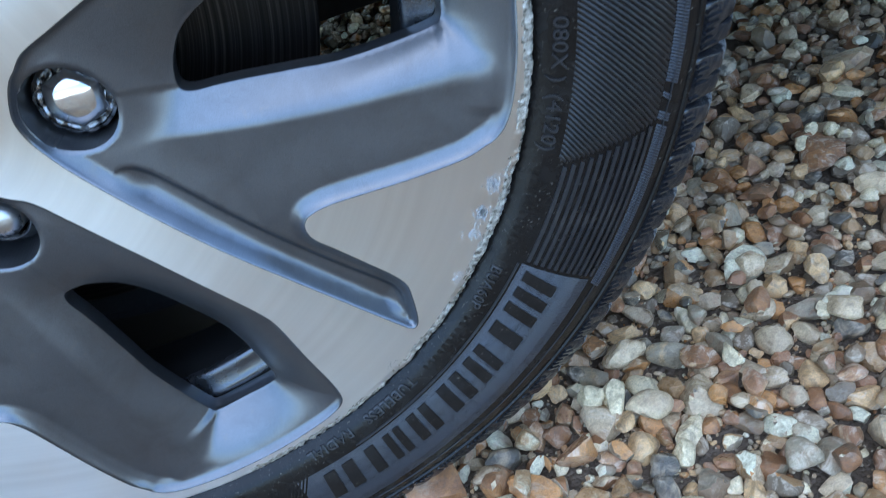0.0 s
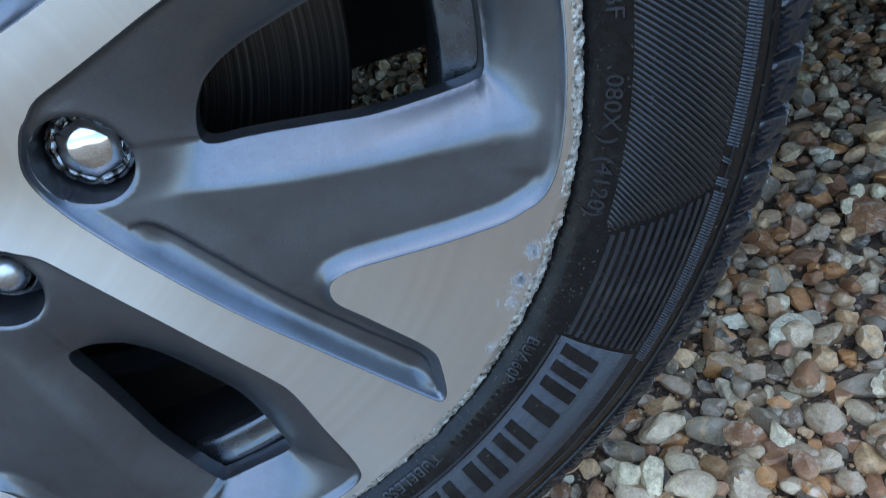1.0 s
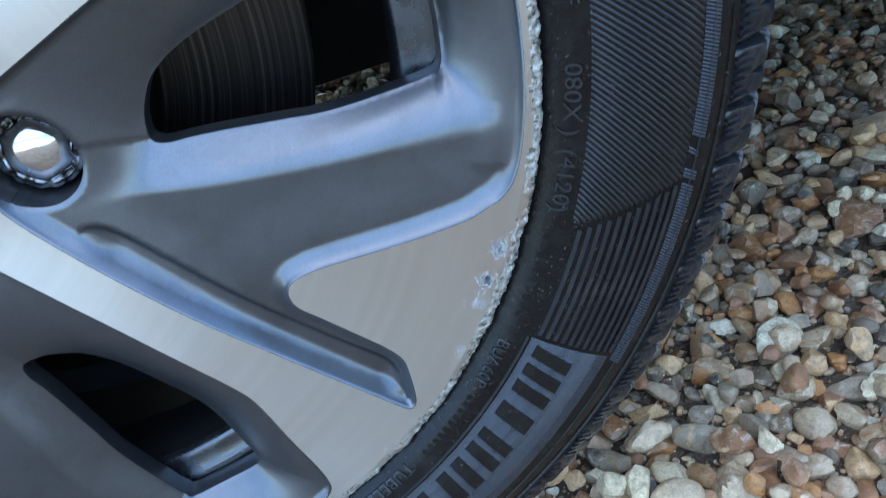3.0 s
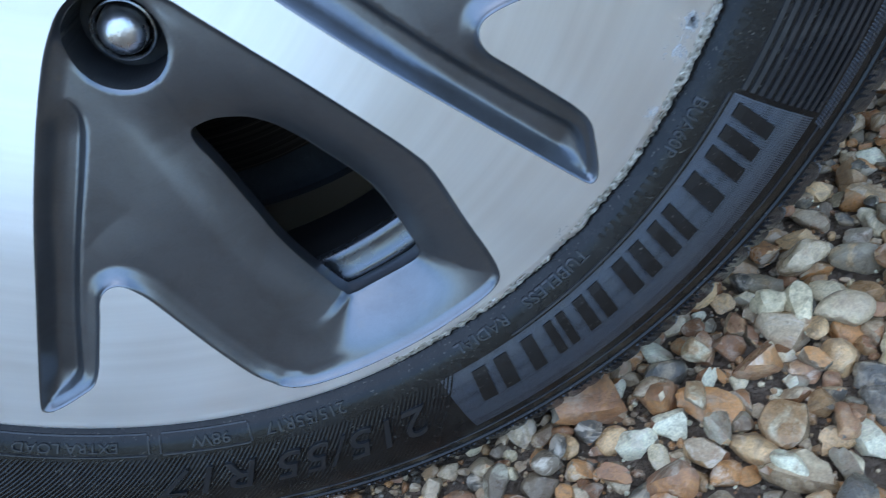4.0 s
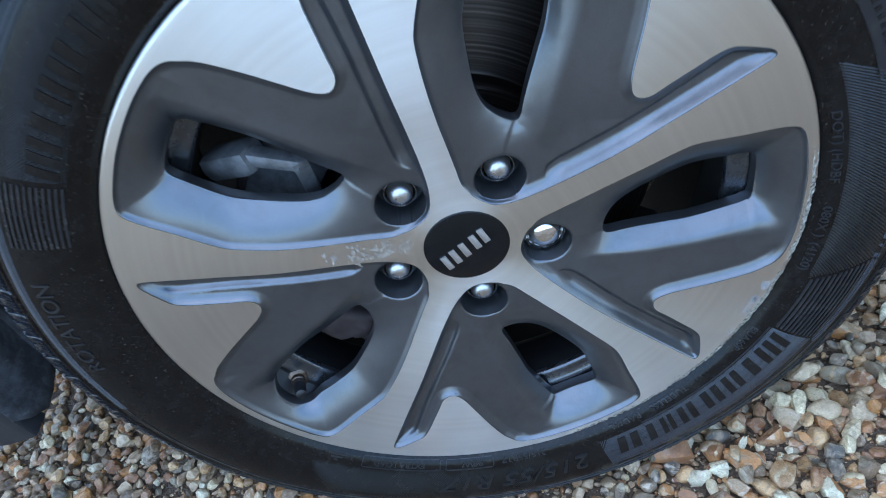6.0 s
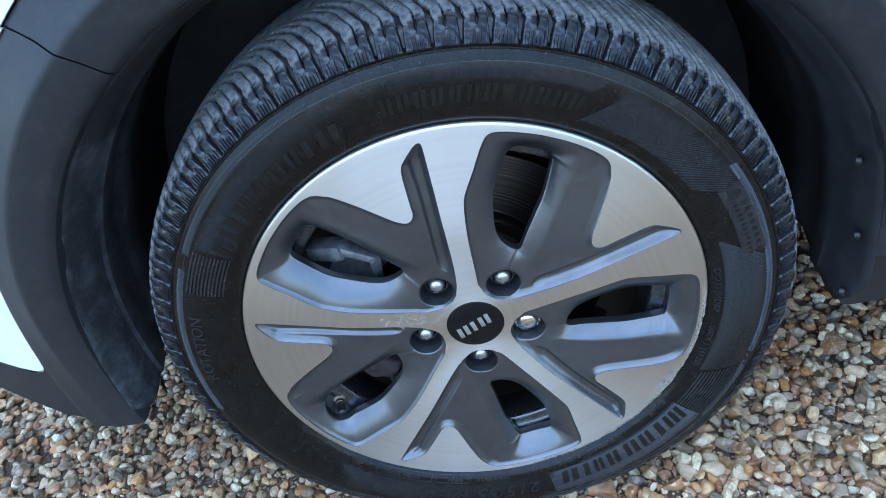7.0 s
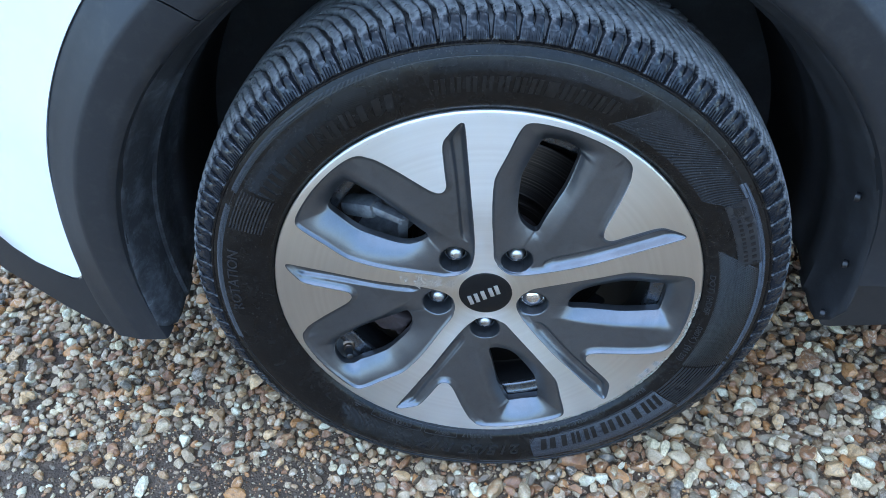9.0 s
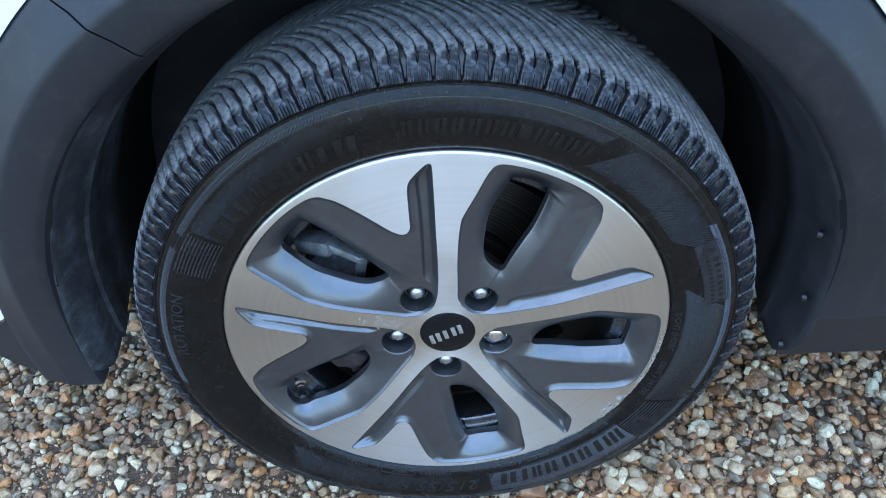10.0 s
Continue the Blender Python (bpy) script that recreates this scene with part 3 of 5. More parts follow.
def spoke_meshes(contour):
    """Machined face, painted pocket and window edge of one spoke, with this window."""
    global HOLE, hole, hole_y
    HOLE = contour
    hole3 = curve_through([(*polar(r, a), d) for r, a, d in HOLE], 0.002)
    hole, hole_y = hole3[:, :2], hole3[:, 2]
    keep = inside(outline, grid) & (dist_to(outline, grid) > 0.0012) & (dist_to(pocket, grid) > 0.0012) & (dist_to(hole, grid) > 0.001)
    step_in = [clean_inset(pocket, d) for d in (0.0008, 0.0022, 0.0034, 0.0052)]
    in_pocket = inside(pocket, grid)
    for line in step_in:
        keep &= ~(in_pocket & (dist_to(line, grid) < 0.0007))
    keep &= (dist_to(slot, grid, False) > 0.0008) & (dist_to(slot_foot, grid, False) > 0.0008) & (dist_to(slot_mid, grid, False) > 0.0006) & (dist_to(crease, grid, False) > 0.0008)
    keep &= (np.abs(np.hypot(*(grid - nut_xy).T) - 0.0170) > 0.0012)
    p2, tri = triangulate(grid[keep], [outline, pocket, hole, bore_top, bore_low, slot, slot_foot, slot_mid, crease] + step_in, [True] * 5 + [False] * 4 + [False] * len(step_in))
    mid = p2[tri].mean(1)
    in_out, in_p, in_h = inside(outline, mid), inside(pocket, mid), inside(hole, mid)

    fv, ff = compact(p2, tri[in_out & ~in_p], face_depth(np.hypot(*p2.T)))
    face_mesh = mesh_of("machined_face", fv, ff, MACHINED)
    pd = pocket_depth(p2)
    on_edge = dist_to(pocket, p2) < 2e-5
    pd[on_edge] = face_depth(np.hypot(*p2[on_edge].T)) + 0.0003
    used = np.unique(tri[in_p & ~in_h])
    pv, pf = compact(p2, tri[in_p & ~in_h], pd)
    ends = pv[[int(np.argmin(np.hypot(pv[:, 0] - x, pv[:, 2] - z))) for x, z in hole]]
    centre, n = hole.mean(0), len(hole)
    pocket_mesh = mesh_of("painted_pocket", pv, pf, GUNMETAL)
    flat = pv[:, [0, 2]]
    near = np.zeros_like(flat)
    count = np.zeros(len(flat))
    for c in range(3):
        np.add.at(near, pf[:, c], flat[pf].mean(1))
        np.add.at(count, pf[:, c], 1)
    shift = np.where(np.minimum(dist_to(pocket, flat), dist_to(hole, flat)) < 0.0004, 0.6, 0.0)
    nv = slopes(flat + shift[:, None] * (near / count[:, None] - flat))[pf]
    from_nut = np.hypot(*(flat[pf].mean(1) - nut_xy).T)
    across = np.cross(pv[pf[:, 1]] - pv[pf[:, 0]], pv[pf[:, 2]] - pv[pf[:, 0]])
    across /= np.linalg.norm(across, axis=1)[:, None] + 1e-12
    in_bore = from_nut < 0.0173
    nv[in_bore] = across[in_bore][:, None, :]
    # the rounded lip of the nut bore
    to_nut = nut_xy - flat
    gap = np.hypot(*to_nut.T)
    lip = np.where(in_bore[:, None], 0.0, (1 - smooth01(gap, 0.0174, 0.0200))[pf])
    nv = nv + 0.8 * lip[:, :, None] * (np.column_stack([to_nut[:, 0], 0 * gap, to_nut[:, 1]]) / (gap[:, None] + 1e-9))[pf]
    nv /= np.linalg.norm(nv, axis=2)[:, :, None]
    pocket_mesh.normals_split_custom_set([tuple(v) for v in nv.reshape(-1, 3)])
    wall_v = []
    for d, k in ((0.0, 1.0), (0.0005, 0.996), (0.0012, 0.994), (0.009, 0.992), (0.0095, 1.0)):
        wall_v += [(centre[0] + (x - centre[0]) * k, y + d, centre[1] + (z - centre[1]) * k) for x, y, z in ends]
    wall_f = [(b * n + i, b * n + (i + 1) % n, b * n + n + (i + 1) % n, b * n + n + i) for b in range(4) for i in range(n)]
    window_mesh = sharp(mesh_of("window_edge", wall_v, wall_f, GUNMETAL), 60)
    return face_mesh, pocket_mesh, window_mesh


plain_spoke = spoke_meshes(HOLE)
# the window beside the valve is cut further out
VALVE_WINDOW = HOLE[:6] + [(0.2085, 17.6, 0.0180), (0.2148, 19.8, 0.0140), (0.2155, 22.8, 0.0130), (0.2130, 26.0, 0.0150), (0.2060, 28.3, 0.0200)] + HOLE[11:]
valve_spoke = spoke_meshes(VALVE_WINDOW)
for i in range(5):
    spin = Matrix.Rotation(radians(72 * i), 4, "Y")
    face_mesh, pocket_mesh, window_mesh = valve_spoke if i == 3 else plain_spoke
    part("machined_spoke", face_mesh, wheel, "bright diamond-cut aluminium", spin)
    part("painted_pocket", pocket_mesh, wheel, "dark gunmetal lacquered recess", spin)
    part("window_edge", window_mesh, wheel, "", spin)

# outer lip of the rim, chewed by kerbs over its lower front quarter
lip_v, lip_f = [], []
SEG = 2160
lip_profile = [(RIM_R, 0.0), (0.2306, 0.0), (0.2318, 0.0), (0.2330, 0.0), (0.2341, 0.0002), (0.2350, 0.0009), (0.2355, 0.0022), (0.2353, 0.0040), (0.2340, 0.0060), (0.2325, 0.008)]
NP = len(lip_profile)
rash_face = []
for i in range(SEG):
    a = 360 * i / SEG
    k = smooth01(np.array(a), 88, 97) * (1 - smooth01(np.array(a), 160, 178))
    s, c = math.sin(radians(a)), math.cos(radians(a))
    for j, (r, y) in enumerate(lip_profile):
        at = Vector((r * s, y, r * c))
        bite = (0.45 + 0.55 * noise.noise(Vector((a * 1.9 + r * 500, r * 160, 0)))) * (0.6 + 0.5 * noise.noise(at * 60)) + 0.35 * noise.noise(Vector((a * 4.1 + r * 900, r * 300, 3)))
        e = k * max(0, bite) * smooth01(np.array(r + (0.003 if j > 5 else 0)), 0.2292, 0.2338)
        r2 = r - 0.0022 * e
        y2 = y + 0.0019 * e
        lip_v.append((r2 * s, y2, r2 * c))
for i in range(SEG):
    i2 = (i + 1) % SEG
    a = 360 * (i + 0.5) / SEG
    s, c = math.sin(radians(a)), math.cos(radians(a))
    for j in range(NP - 1):
        lip_f.append((i * NP + j, i2 * NP + j, i2 * NP + j + 1, i * NP + j + 1))
        r = lip_profile[j][0]
        edge = 0.2304 + 0.0022 * noise.noise(Vector((s, c, 0)) * 14) + 0.0012 * noise.noise(Vector((s, c, 0.5)) * 90)
        rash_face.append(1 if 90 + 3 * noise.noise(Vector((r * 900, a * 0.3, 0))) < a < 172 and (r > edge or j > 4) and noise.noise(Vector((s * 9, c * 9, r * 300))) > -0.28 else 0)
lip_mesh = mesh_of("rim_lip", lip_v, lip_f, MACHINED)
lip_mesh.materials.append(RASH)
lip_mesh.polygons.foreach_set("material_index", rash_face)
def flakes(name, spots, label, material, seed, fat=1.0):
    """Thin chips and scratches that stand a hair off the machined face: (r, a, spread, count, length)."""
    rg, v, f = random.Random(seed), [], []
    for r0, a0, spread, count, length in spots:
        for _ in range(count):
            x, z = polar(r0, a0)
            x, z = x + rg.gauss(0, spread), z + rg.gauss(0, spread)
            if math.hypot(x, z) > 0.2292:
                continue
            t, w, l = rg.gauss(1.9, 0.5), fat * rg.uniform(0.00006, 0.00024), length * rg.uniform(0.3, 1.2)
            k, m = len(v), 6
            bend = rg.uniform(-0.4, 0.4)
            for i in range(m):
                u = i / (m - 1) - 0.5
                g = w * (1 - 4 * u * u) + 0.00003
                cx, cz = x + l * u * math.cos(t + bend * u), z + l * u * math.sin(t + bend * u)
                y = float(face_depth(np.array(math.hypot(cx, cz)))) - 0.00012
                v += [(cx - g * math.sin(t), y, cz + g * math.cos(t)), (cx + g * math.sin(t), y, cz - g * math.cos(t))]
            f += [(k + 2 * i, k + 2 * i + 1, k + 2 * i + 3, k + 2 * i + 2) for i in range(m - 1)]
    return tagged(part(name, mesh_of(name, v, f, material, False), wheel, label), kind="stuff")


flakes("scratch", [(0.2250, 121.8, 0.0017, 190, 0.0013), (0.2262, 118.0, 0.0022, 170, 0.0014), (0.2250, 124.5, 0.0024, 70, 0.0013), (0.2284, 131.0, 0.002, 50, 0.0012), (0.2288, 146.5, 0.002, 24, 0.0012)], "white kerb scratches beside the rim edge", SCRATCH, 5)
flakes("etched_spot", [(0.044, -70.5, 0.003, 26, 0.0044), (0.058, -72.0, 0.0032, 34, 0.0050), (0.075, -73.2, 0.0036, 34, 0.0052), (0.092, -73.4, 0.0036, 18, 0.0044)], "pale etched blotches in the lacquer", ETCHED, 8, 6.0)
part("rim_lip", lip_mesh, wheel, "rim edge with kerb scuffs and chipped lacquer")


def lug_nut():
    """A chromed hex nut with a domed end, in its seat."""
    bm = bmesh.new()
    prof = [(0.0128, 0.036), (0.0128, 0.0205), (0.0124, 0.0180), (0.0110, 0.0155), (0.0087, 0.0136), (0.0055, 0.0124), (0.0027, 0.0119)]
    rows = []
    for r, y in prof:
        hexed = smooth01(np.array(y), 0.0120, 0.0200)
        row = []
        for i in range(60):
            a = i * math.tau / 60
            flat = math.cos(math.pi / 6) / math.cos((a % (math.pi / 3)) - math.pi / 6)
            q = r * (1 + hexed * (flat * 1.06 - 1))
            row.append(bm.verts.new((q * math.sin(a), y, q * math.cos(a))))
        rows.append(row)
    top = bm.verts.new((0, 0.0117, 0))
    for a, b in zip(rows, rows[1:]):
        for i in range(60):
            bm.faces.new((a[i], b[i], b[(i + 1) % 60], a[(i + 1) % 60]))
    for i in range(60):
        bm.faces.new((rows[-1][i], top, rows[-1][(i + 1) % 60]))
    bmesh.ops.recalc_face_normals(bm, faces=bm.faces[:])
    return from_bm("lug_nut", bm, CHROME, True, 28)


def plain_nut():
    """A standard nut with a round satin dome on a hexagon."""
    prof = [(0.0092, 0.036), (0.0092, 0.0235), (0.0092, 0.0222), (0.0091, 0.0205), (0.0088, 0.0175), (0.0078, 0.0148), (0.0060, 0.0128), (0.0036, 0.0117), (0.0015, 0.0114), (0.0001, 0.0113)]
    return lathe("lug_nut", prof, CHROME_DULL, 40)


nut_mesh, dome_mesh = lug_nut(), plain_nut()
collar_mesh = lathe("nut_collar", [(0.0160, 0.0395), (0.0157, 0.0325), (0.0152, 0.0265), (0.0140, 0.0260), (0.0136, 0.0275), (0.0126, 0.0280), (0.0118, 0.0265)], COLLAR, 90)
for p in collar_mesh.vertices:
    if p.co.y < 0.03:
        a = math.atan2(p.co.x, p.co.z)
        p.co.y += 0.0012 * max(0, math.sin(a * 15) + 0.4 * math.sin(a * 37))
plain_collar = lathe("nut_collar", [(0.0116, 0.0380), (0.0116, 0.0262), (0.0113, 0.0254), (0.0107, 0.0252), (0.0101, 0.0258), (0.0097, 0.0285)], COLLAR, 60)
# dark ring deep in the bore stands in for the shade round the nut
bore_shade_mesh = lathe("bore_shade", [(0.0166, 0.0345), (0.0150, 0.0362), (0.0104, 0.0372)], DARK, 48)
for i in range(5):
    x, z = polar(NUT_R, NUT_A - 72 + 72 * i)
    if i == 2:
        part("lug_nut", nut_mesh, wheel, "chromed locking wheel nut with facets", pose(x, 0.0070, z, 0, 13, 0))
        part("nut_collar", collar_mesh, wheel, "ribbed chrome collar", pose(x, -0.002, z))
    else:
        part("lug_nut", dome_mesh, wheel, "satin domed wheel nut", pose(x, 0.0075, z))
        part("nut_collar", plain_collar, wheel, "worn steel nut flange", pose(x, 0.0, z))
    part("bore_shade", bore_shade_mesh, wheel, "", pose(x, 0, z))

# centre cap
cap = part("centre_cap", lathe("centre_cap", [(0.0302, 0.016), (0.0302, 0.0105), (0.0298, 0.0098), (0.0290, 0.0094), (0.018, 0.0084), (0.008, 0.0080), (0.0005, 0.0079)], GLOSS, 96), wheel, "gloss black domed cap with silver emblem")
part("cap_seat", lathe("cap_seat", [(0.0312, 0.0100), (0.0308, 0.0106), (0.0304, 0.013), (0.0304, 0.02)], MACHINED, 96), wheel)


def emblem_bar(x0, z0, x1, z1, w):
    """One raised silver stroke of the emblem, from one end to the other."""
    d = Vector((x1 - x0, 0, z1 - z0))
    me = box("emblem_bar", (d.length, 0.0012, w), LOGO, 0.0003)
    return me, pose((x0 + x1) / 2, 0.0078, (z0 + z1) / 2, 0, -math.degrees(math.atan2(d.z, d.x)), 0)


EMBLEM_TURN = 27.0
turn = Matrix.Rotation(radians(-EMBLEM_TURN), 4, "Y")
for seg in ((-0.0200, -0.0062, -0.0176, 0.0062, 0.0046), (-0.0122, -0.0062, -0.0098, 0.0062, 0.0046), (-0.0036, -0.0062, -0.0012, 0.0062, 0.0046), (0.0060, -0.0062, 0.0084, 0.0062, 0.0046), (0.0136, -0.0062, 0.0160, 0.0062, 0.0046)):
    me, at = emblem_bar(*seg)
    part("emblem_bar", me, wheel, "", turn @ at)

# valve
base_ring = lathe("valve_base", [(0.0001, -0.0170), (0.0108, -0.0170), (0.0116, -0.0160), (0.0118, -0.0105), (0.0110, -0.0095), (0.0080, -0.0092)], CAP, 40)
hexnut = lathe("valve_nut", [(0.0001, -0.0095), (0.0094, -0.0095), (0.0100, -0.0090), (0.0100, -0.0078), (0.0078, -0.0074), (0.0078, -0.0066), (0.0086, -0.0062), (0.0086, -0.0044), (0.0076, -0.0036), (0.0046, -0.0034)], BRASS, 24)
stem = lathe("valve_stem", [(0.0050, -0.0040), (0.0054, -0.0026), (0.0052, -0.0012), (0.0046, -0.0008), (0.0046, 0.0016), (0.0040, 0.0022), (0.0040, 0.0045)], BRASS, 28)
capm = lathe("valve_cap", [(0.0036, 0.0005), (0.0045, 0.001), (0.0045, 0.006), (0.0038, 0.0085), (0.0028, 0.0090), (0.0001, 0.0091)], CAP, 28)
valve_way = Vector((0.0075, -0.027, 0.004))
valve_m = Matrix.Translation((-0.1700, 0.013, -0.1065)) @ valve_way.to_track_quat("Y", "Z").to_matrix().to_4x4() @ Matrix.Diagonal((1.12, 1.7, 1.12, 1.0)) @ Matrix.Translation((0, -0.008, 0))
part("valve_base", base_ring, wheel, "black rubber valve grommet", valve_m)
part("valve_nut", hexnut, wheel, "dirty brass hexagon", valve_m)
part("valve_stem", stem, wheel, "dirty brass valve stem", valve_m)
part("valve_cap", capm, wheel, "black plastic dust cap", valve_m)

# ---------------------------------------------------------------- tyre
SIDE = [(0.2315, 0.0085), (0.2350, 0.0048), (0.2370, 0.0022), (0.2400, -0.0004), (0.2405, -0.0012), (0.2450, -0.0032), (0.2510, -0.0056), (0.2580, -0.0078), (0.2660, -0.0092),
        (0.2740, -0.0098), (0.2820, -0.0094), (0.2900, -0.0078), (0.2940, -0.0066), (0.2985, -0.0048), (0.3006, -0.0038), (0.3014, -0.0046), (0.3026, -0.0044), (0.3034, -0.0030)]
CROWN = [(0.3034, -0.0030), (0.3090, 0.0008), (0.3150, 0.0040), (0.3205, 0.0068), (0.3248, 0.0108), (0.3280, 0.0175), (0.3300, 0.0270), (0.3318, 0.0420), (0.3335, 0.0600), (0.3347, 0.0800), (0.3350, 0.0970)]
MIDY = 0.097
side_r, side_y = np.array([p[0] for p in SIDE]), np.array([p[1] for p in SIDE])
GROOVE = 0.0062


def side_depth(r):
    return float(np.interp(r, side_r, side_y))


def crown_at(s):
    """Point (r, y) and outward normal at s metres along the tread from its shoulder."""
    p = np.array(CROWN + [(r, 2 * MIDY - y) for r, y in CROWN[-2::-1]])
    d = np.r_[0, np.cumsum(np.hypot(*np.diff(p, axis=0).T))]
    r, y = np.interp(s, d, p[:, 0]), np.interp(s, d, p[:, 1])
    r1, y1 = np.interp(s + 0.004, d, p[:, 0]), np.interp(s + 0.004, d, p[:, 1])
    r0, y0 = np.interp(s - 0.004, d, p[:, 0]), np.interp(s - 0.004, d, p[:, 1])
    t = np.array([r1 - r0, y1 - y0])
    t = t / np.hypot(*t)
    return r, y, t[1], -t[0]


CROWN_LEN = float(np.hypot(*np.diff(np.array(CROWN), axis=0).T).sum())
base = []
for s in np.linspace(0.0, 2 * CROWN_LEN, 40):
    r, y, nr, ny = crown_at(s)
    k = min(1, max(0, min(s, 2 * CROWN_LEN - s) / 0.007))
    base.append((r - nr * GROOVE * k, y - ny * GROOVE * k))
tyre_profile = SIDE[:-1] + base + [(r, 2 * MIDY - y) for r, y in SIDE[-2::-1]]
tyre_mesh = lathe("tyre", tyre_profile, RUBBER, 360)
tyre_mesh.materials.append(FLOOR_RUBBER)
first, rows = len(SIDE) - 1, len(tyre_profile) - 1
tyre_mesh.polygons.foreach_set("material_index", [1 if first < i % rows < first + len(base) - 1 else 0 for i in range(len(tyre_mesh.polygons))])
tyre = part("tyre", tyre_mesh, wheel, "black all-season tyre, damp and dusty")

# tread: curved bars in a V, with fine cuts, that also form the teeth of the shoulder
PITCHES = 84


def tread_bar(mirror, seed):
    """One bar from the shoulder to the middle of the tread, cut by sipes into strips."""
    rng = random.Random(seed)
    v, f = [], []
    pitch = math.tau / PITCHES
    sign = -1
    stations = np.r_[-0.0005, 0.002, 0.006, 0.010, 0.0125, 0.015, 0.0175, 0.0205, np.linspace(0.024, CROWN_LEN + 0.005, 24)]

    def centre(s):
        k = max(0.0, s - 0.020)
        bend = 0.0020 * smooth01(np.array(s), 0.040, 0.046) - 0.0020 * smooth01(np.array(s), 0.062, 0.068)
        return sign * (5.6 * k * k + 0.05 * k + bend) / 0.33

    def half(s):
        return pitch * (0.432 - 0.042 * float(smooth01(np.array(s), 0.008, 0.024)) + 0.006 * math.sin(s * 260))

    cuts = sorted([-1.0, 0.02 + rng.uniform(-0.08, 0.08), 1.0])
    for c0, c1 in zip(cuts, cuts[1:]):
        k = len(v)
        g = 0.0008 / 0.33
        for s in stations:
            r, y, nr, ny = crown_at(max(s, 0.0005))
            open_ = smooth01(np.array(s), 0.0125, 0.019) * (1 - smooth01(np.array(s), CROWN_LEN - 0.010, CROWN_LEN - 0.004))
            e0 = c0 * half(s) + (g * open_ if c0 > -1 else 0)
            e1 = c1 * half(s) - (g * open_ if c1 < 1 else 0)
            wob = 0.00028 / 0.33 * math.sin(s * 620) * open_
            up = 0.0 if s > 0.001 else -0.0015
            fall = GROOVE * 1.15 * min(1, max(0, s / 0.007)) + 0.0006
            low0 = 0.0008 if c0 == -1 else 0.0008 * open_
            low1 = 0.0008 if c1 == 1 else 0.0008 * open_
            deep0, deep1 = (fall if c0 == -1 else 0.0005 + fall * open_), (fall if c1 == 1 else 0.0005 + fall * open_)
            for e, h in ((e0 - 0.0010 / 0.33 * (c0 == -1), -deep0), (e0, up - low0), (e0 + 0.0009 / 0.33, up), ((e0 + e1) / 2, up + 0.0002), (e1 - 0.0009 / 0.33, up), (e1, up - low1), (e1 + 0.0010 / 0.33 * (c1 == 1), -deep1)):
                a = centre(s) + e + wob
                rr, yy = r + nr * h, y + ny * h
                if mirror:
                    yy = 2 * MIDY - yy
                v.append((rr * math.sin(a), yy, rr * math.cos(a)))
        n = len(stations)
        for i in range(n - 1):
            for j in range(6):
                q = (k + i * 7 + j, k + (i + 1) * 7 + j, k + (i + 1) * 7 + j + 1, k + i * 7 + j + 1)
                f.append(q[::-1] if not mirror else q)
        for i in (0, n - 1):
            f.append(tuple(k + i * 7 + j for j in range(7)))
    # small upright teeth at the foot of the block
    for i in range(6):
        if rng.random() < 0.15:
            continue
        c = (i - 2.5) / 3.4 * half(0.004) + rng.uniform(-0.001, 0.001)
        top, k, w = rng.uniform(0.0065, 0.0140), len(v), 0.00085 / 0.31
        for s in (0.0012, top):
            r, y, nr, ny = crown_at(s)
            for e, h in ((c - w, 0.0), (c - w * 0.6, 0.0013), (c + w * 0.6, 0.0013), (c + w, 0.0)):
                yy = y + ny * (h + 0.0001)
                v.append(((r + nr * h) * math.sin(e), 2 * MIDY - yy if mirror else yy, (r + nr * h) * math.cos(e)))
        f += [(k + j, k + 4 + j, k + 5 + j, k + 1 + j) for j in range(3)] + [(k, k + 1, k + 2, k + 3), (k + 4, k + 5, k + 6, k + 7)]
    me = mesh_of("tread_block", v, f, TREAD)
    bm = bmesh.new()
    bm.from_mesh(me)
    bmesh.ops.recalc_face_normals(bm, faces=bm.faces[:])
    bm.to_mesh(me)
    bm.free()
    return sharp(me, 50)


bars = [tread_bar(False, i) for i in range(4)], [tread_bar(True, 10 + i) for i in range(3)]
for i in range(PITCHES):
    part("tread_block", bars[0][i % 4], wheel, "", Matrix.Rotation(math.tau * i / PITCHES, 4, "Y"))
    part("tread_block", bars[1][i % 3], wheel, "", Matrix.Rotation(math.tau * (i + 0.5) / PITCHES, 4, "Y"))


def on_side(a, r, lift=0.0):
    """A point of the outer sidewall at a degrees clockwise from up, lifted off it."""
    return (r * math.sin(radians(a)), side_depth(r) - lift, r * math.cos(radians(a)))


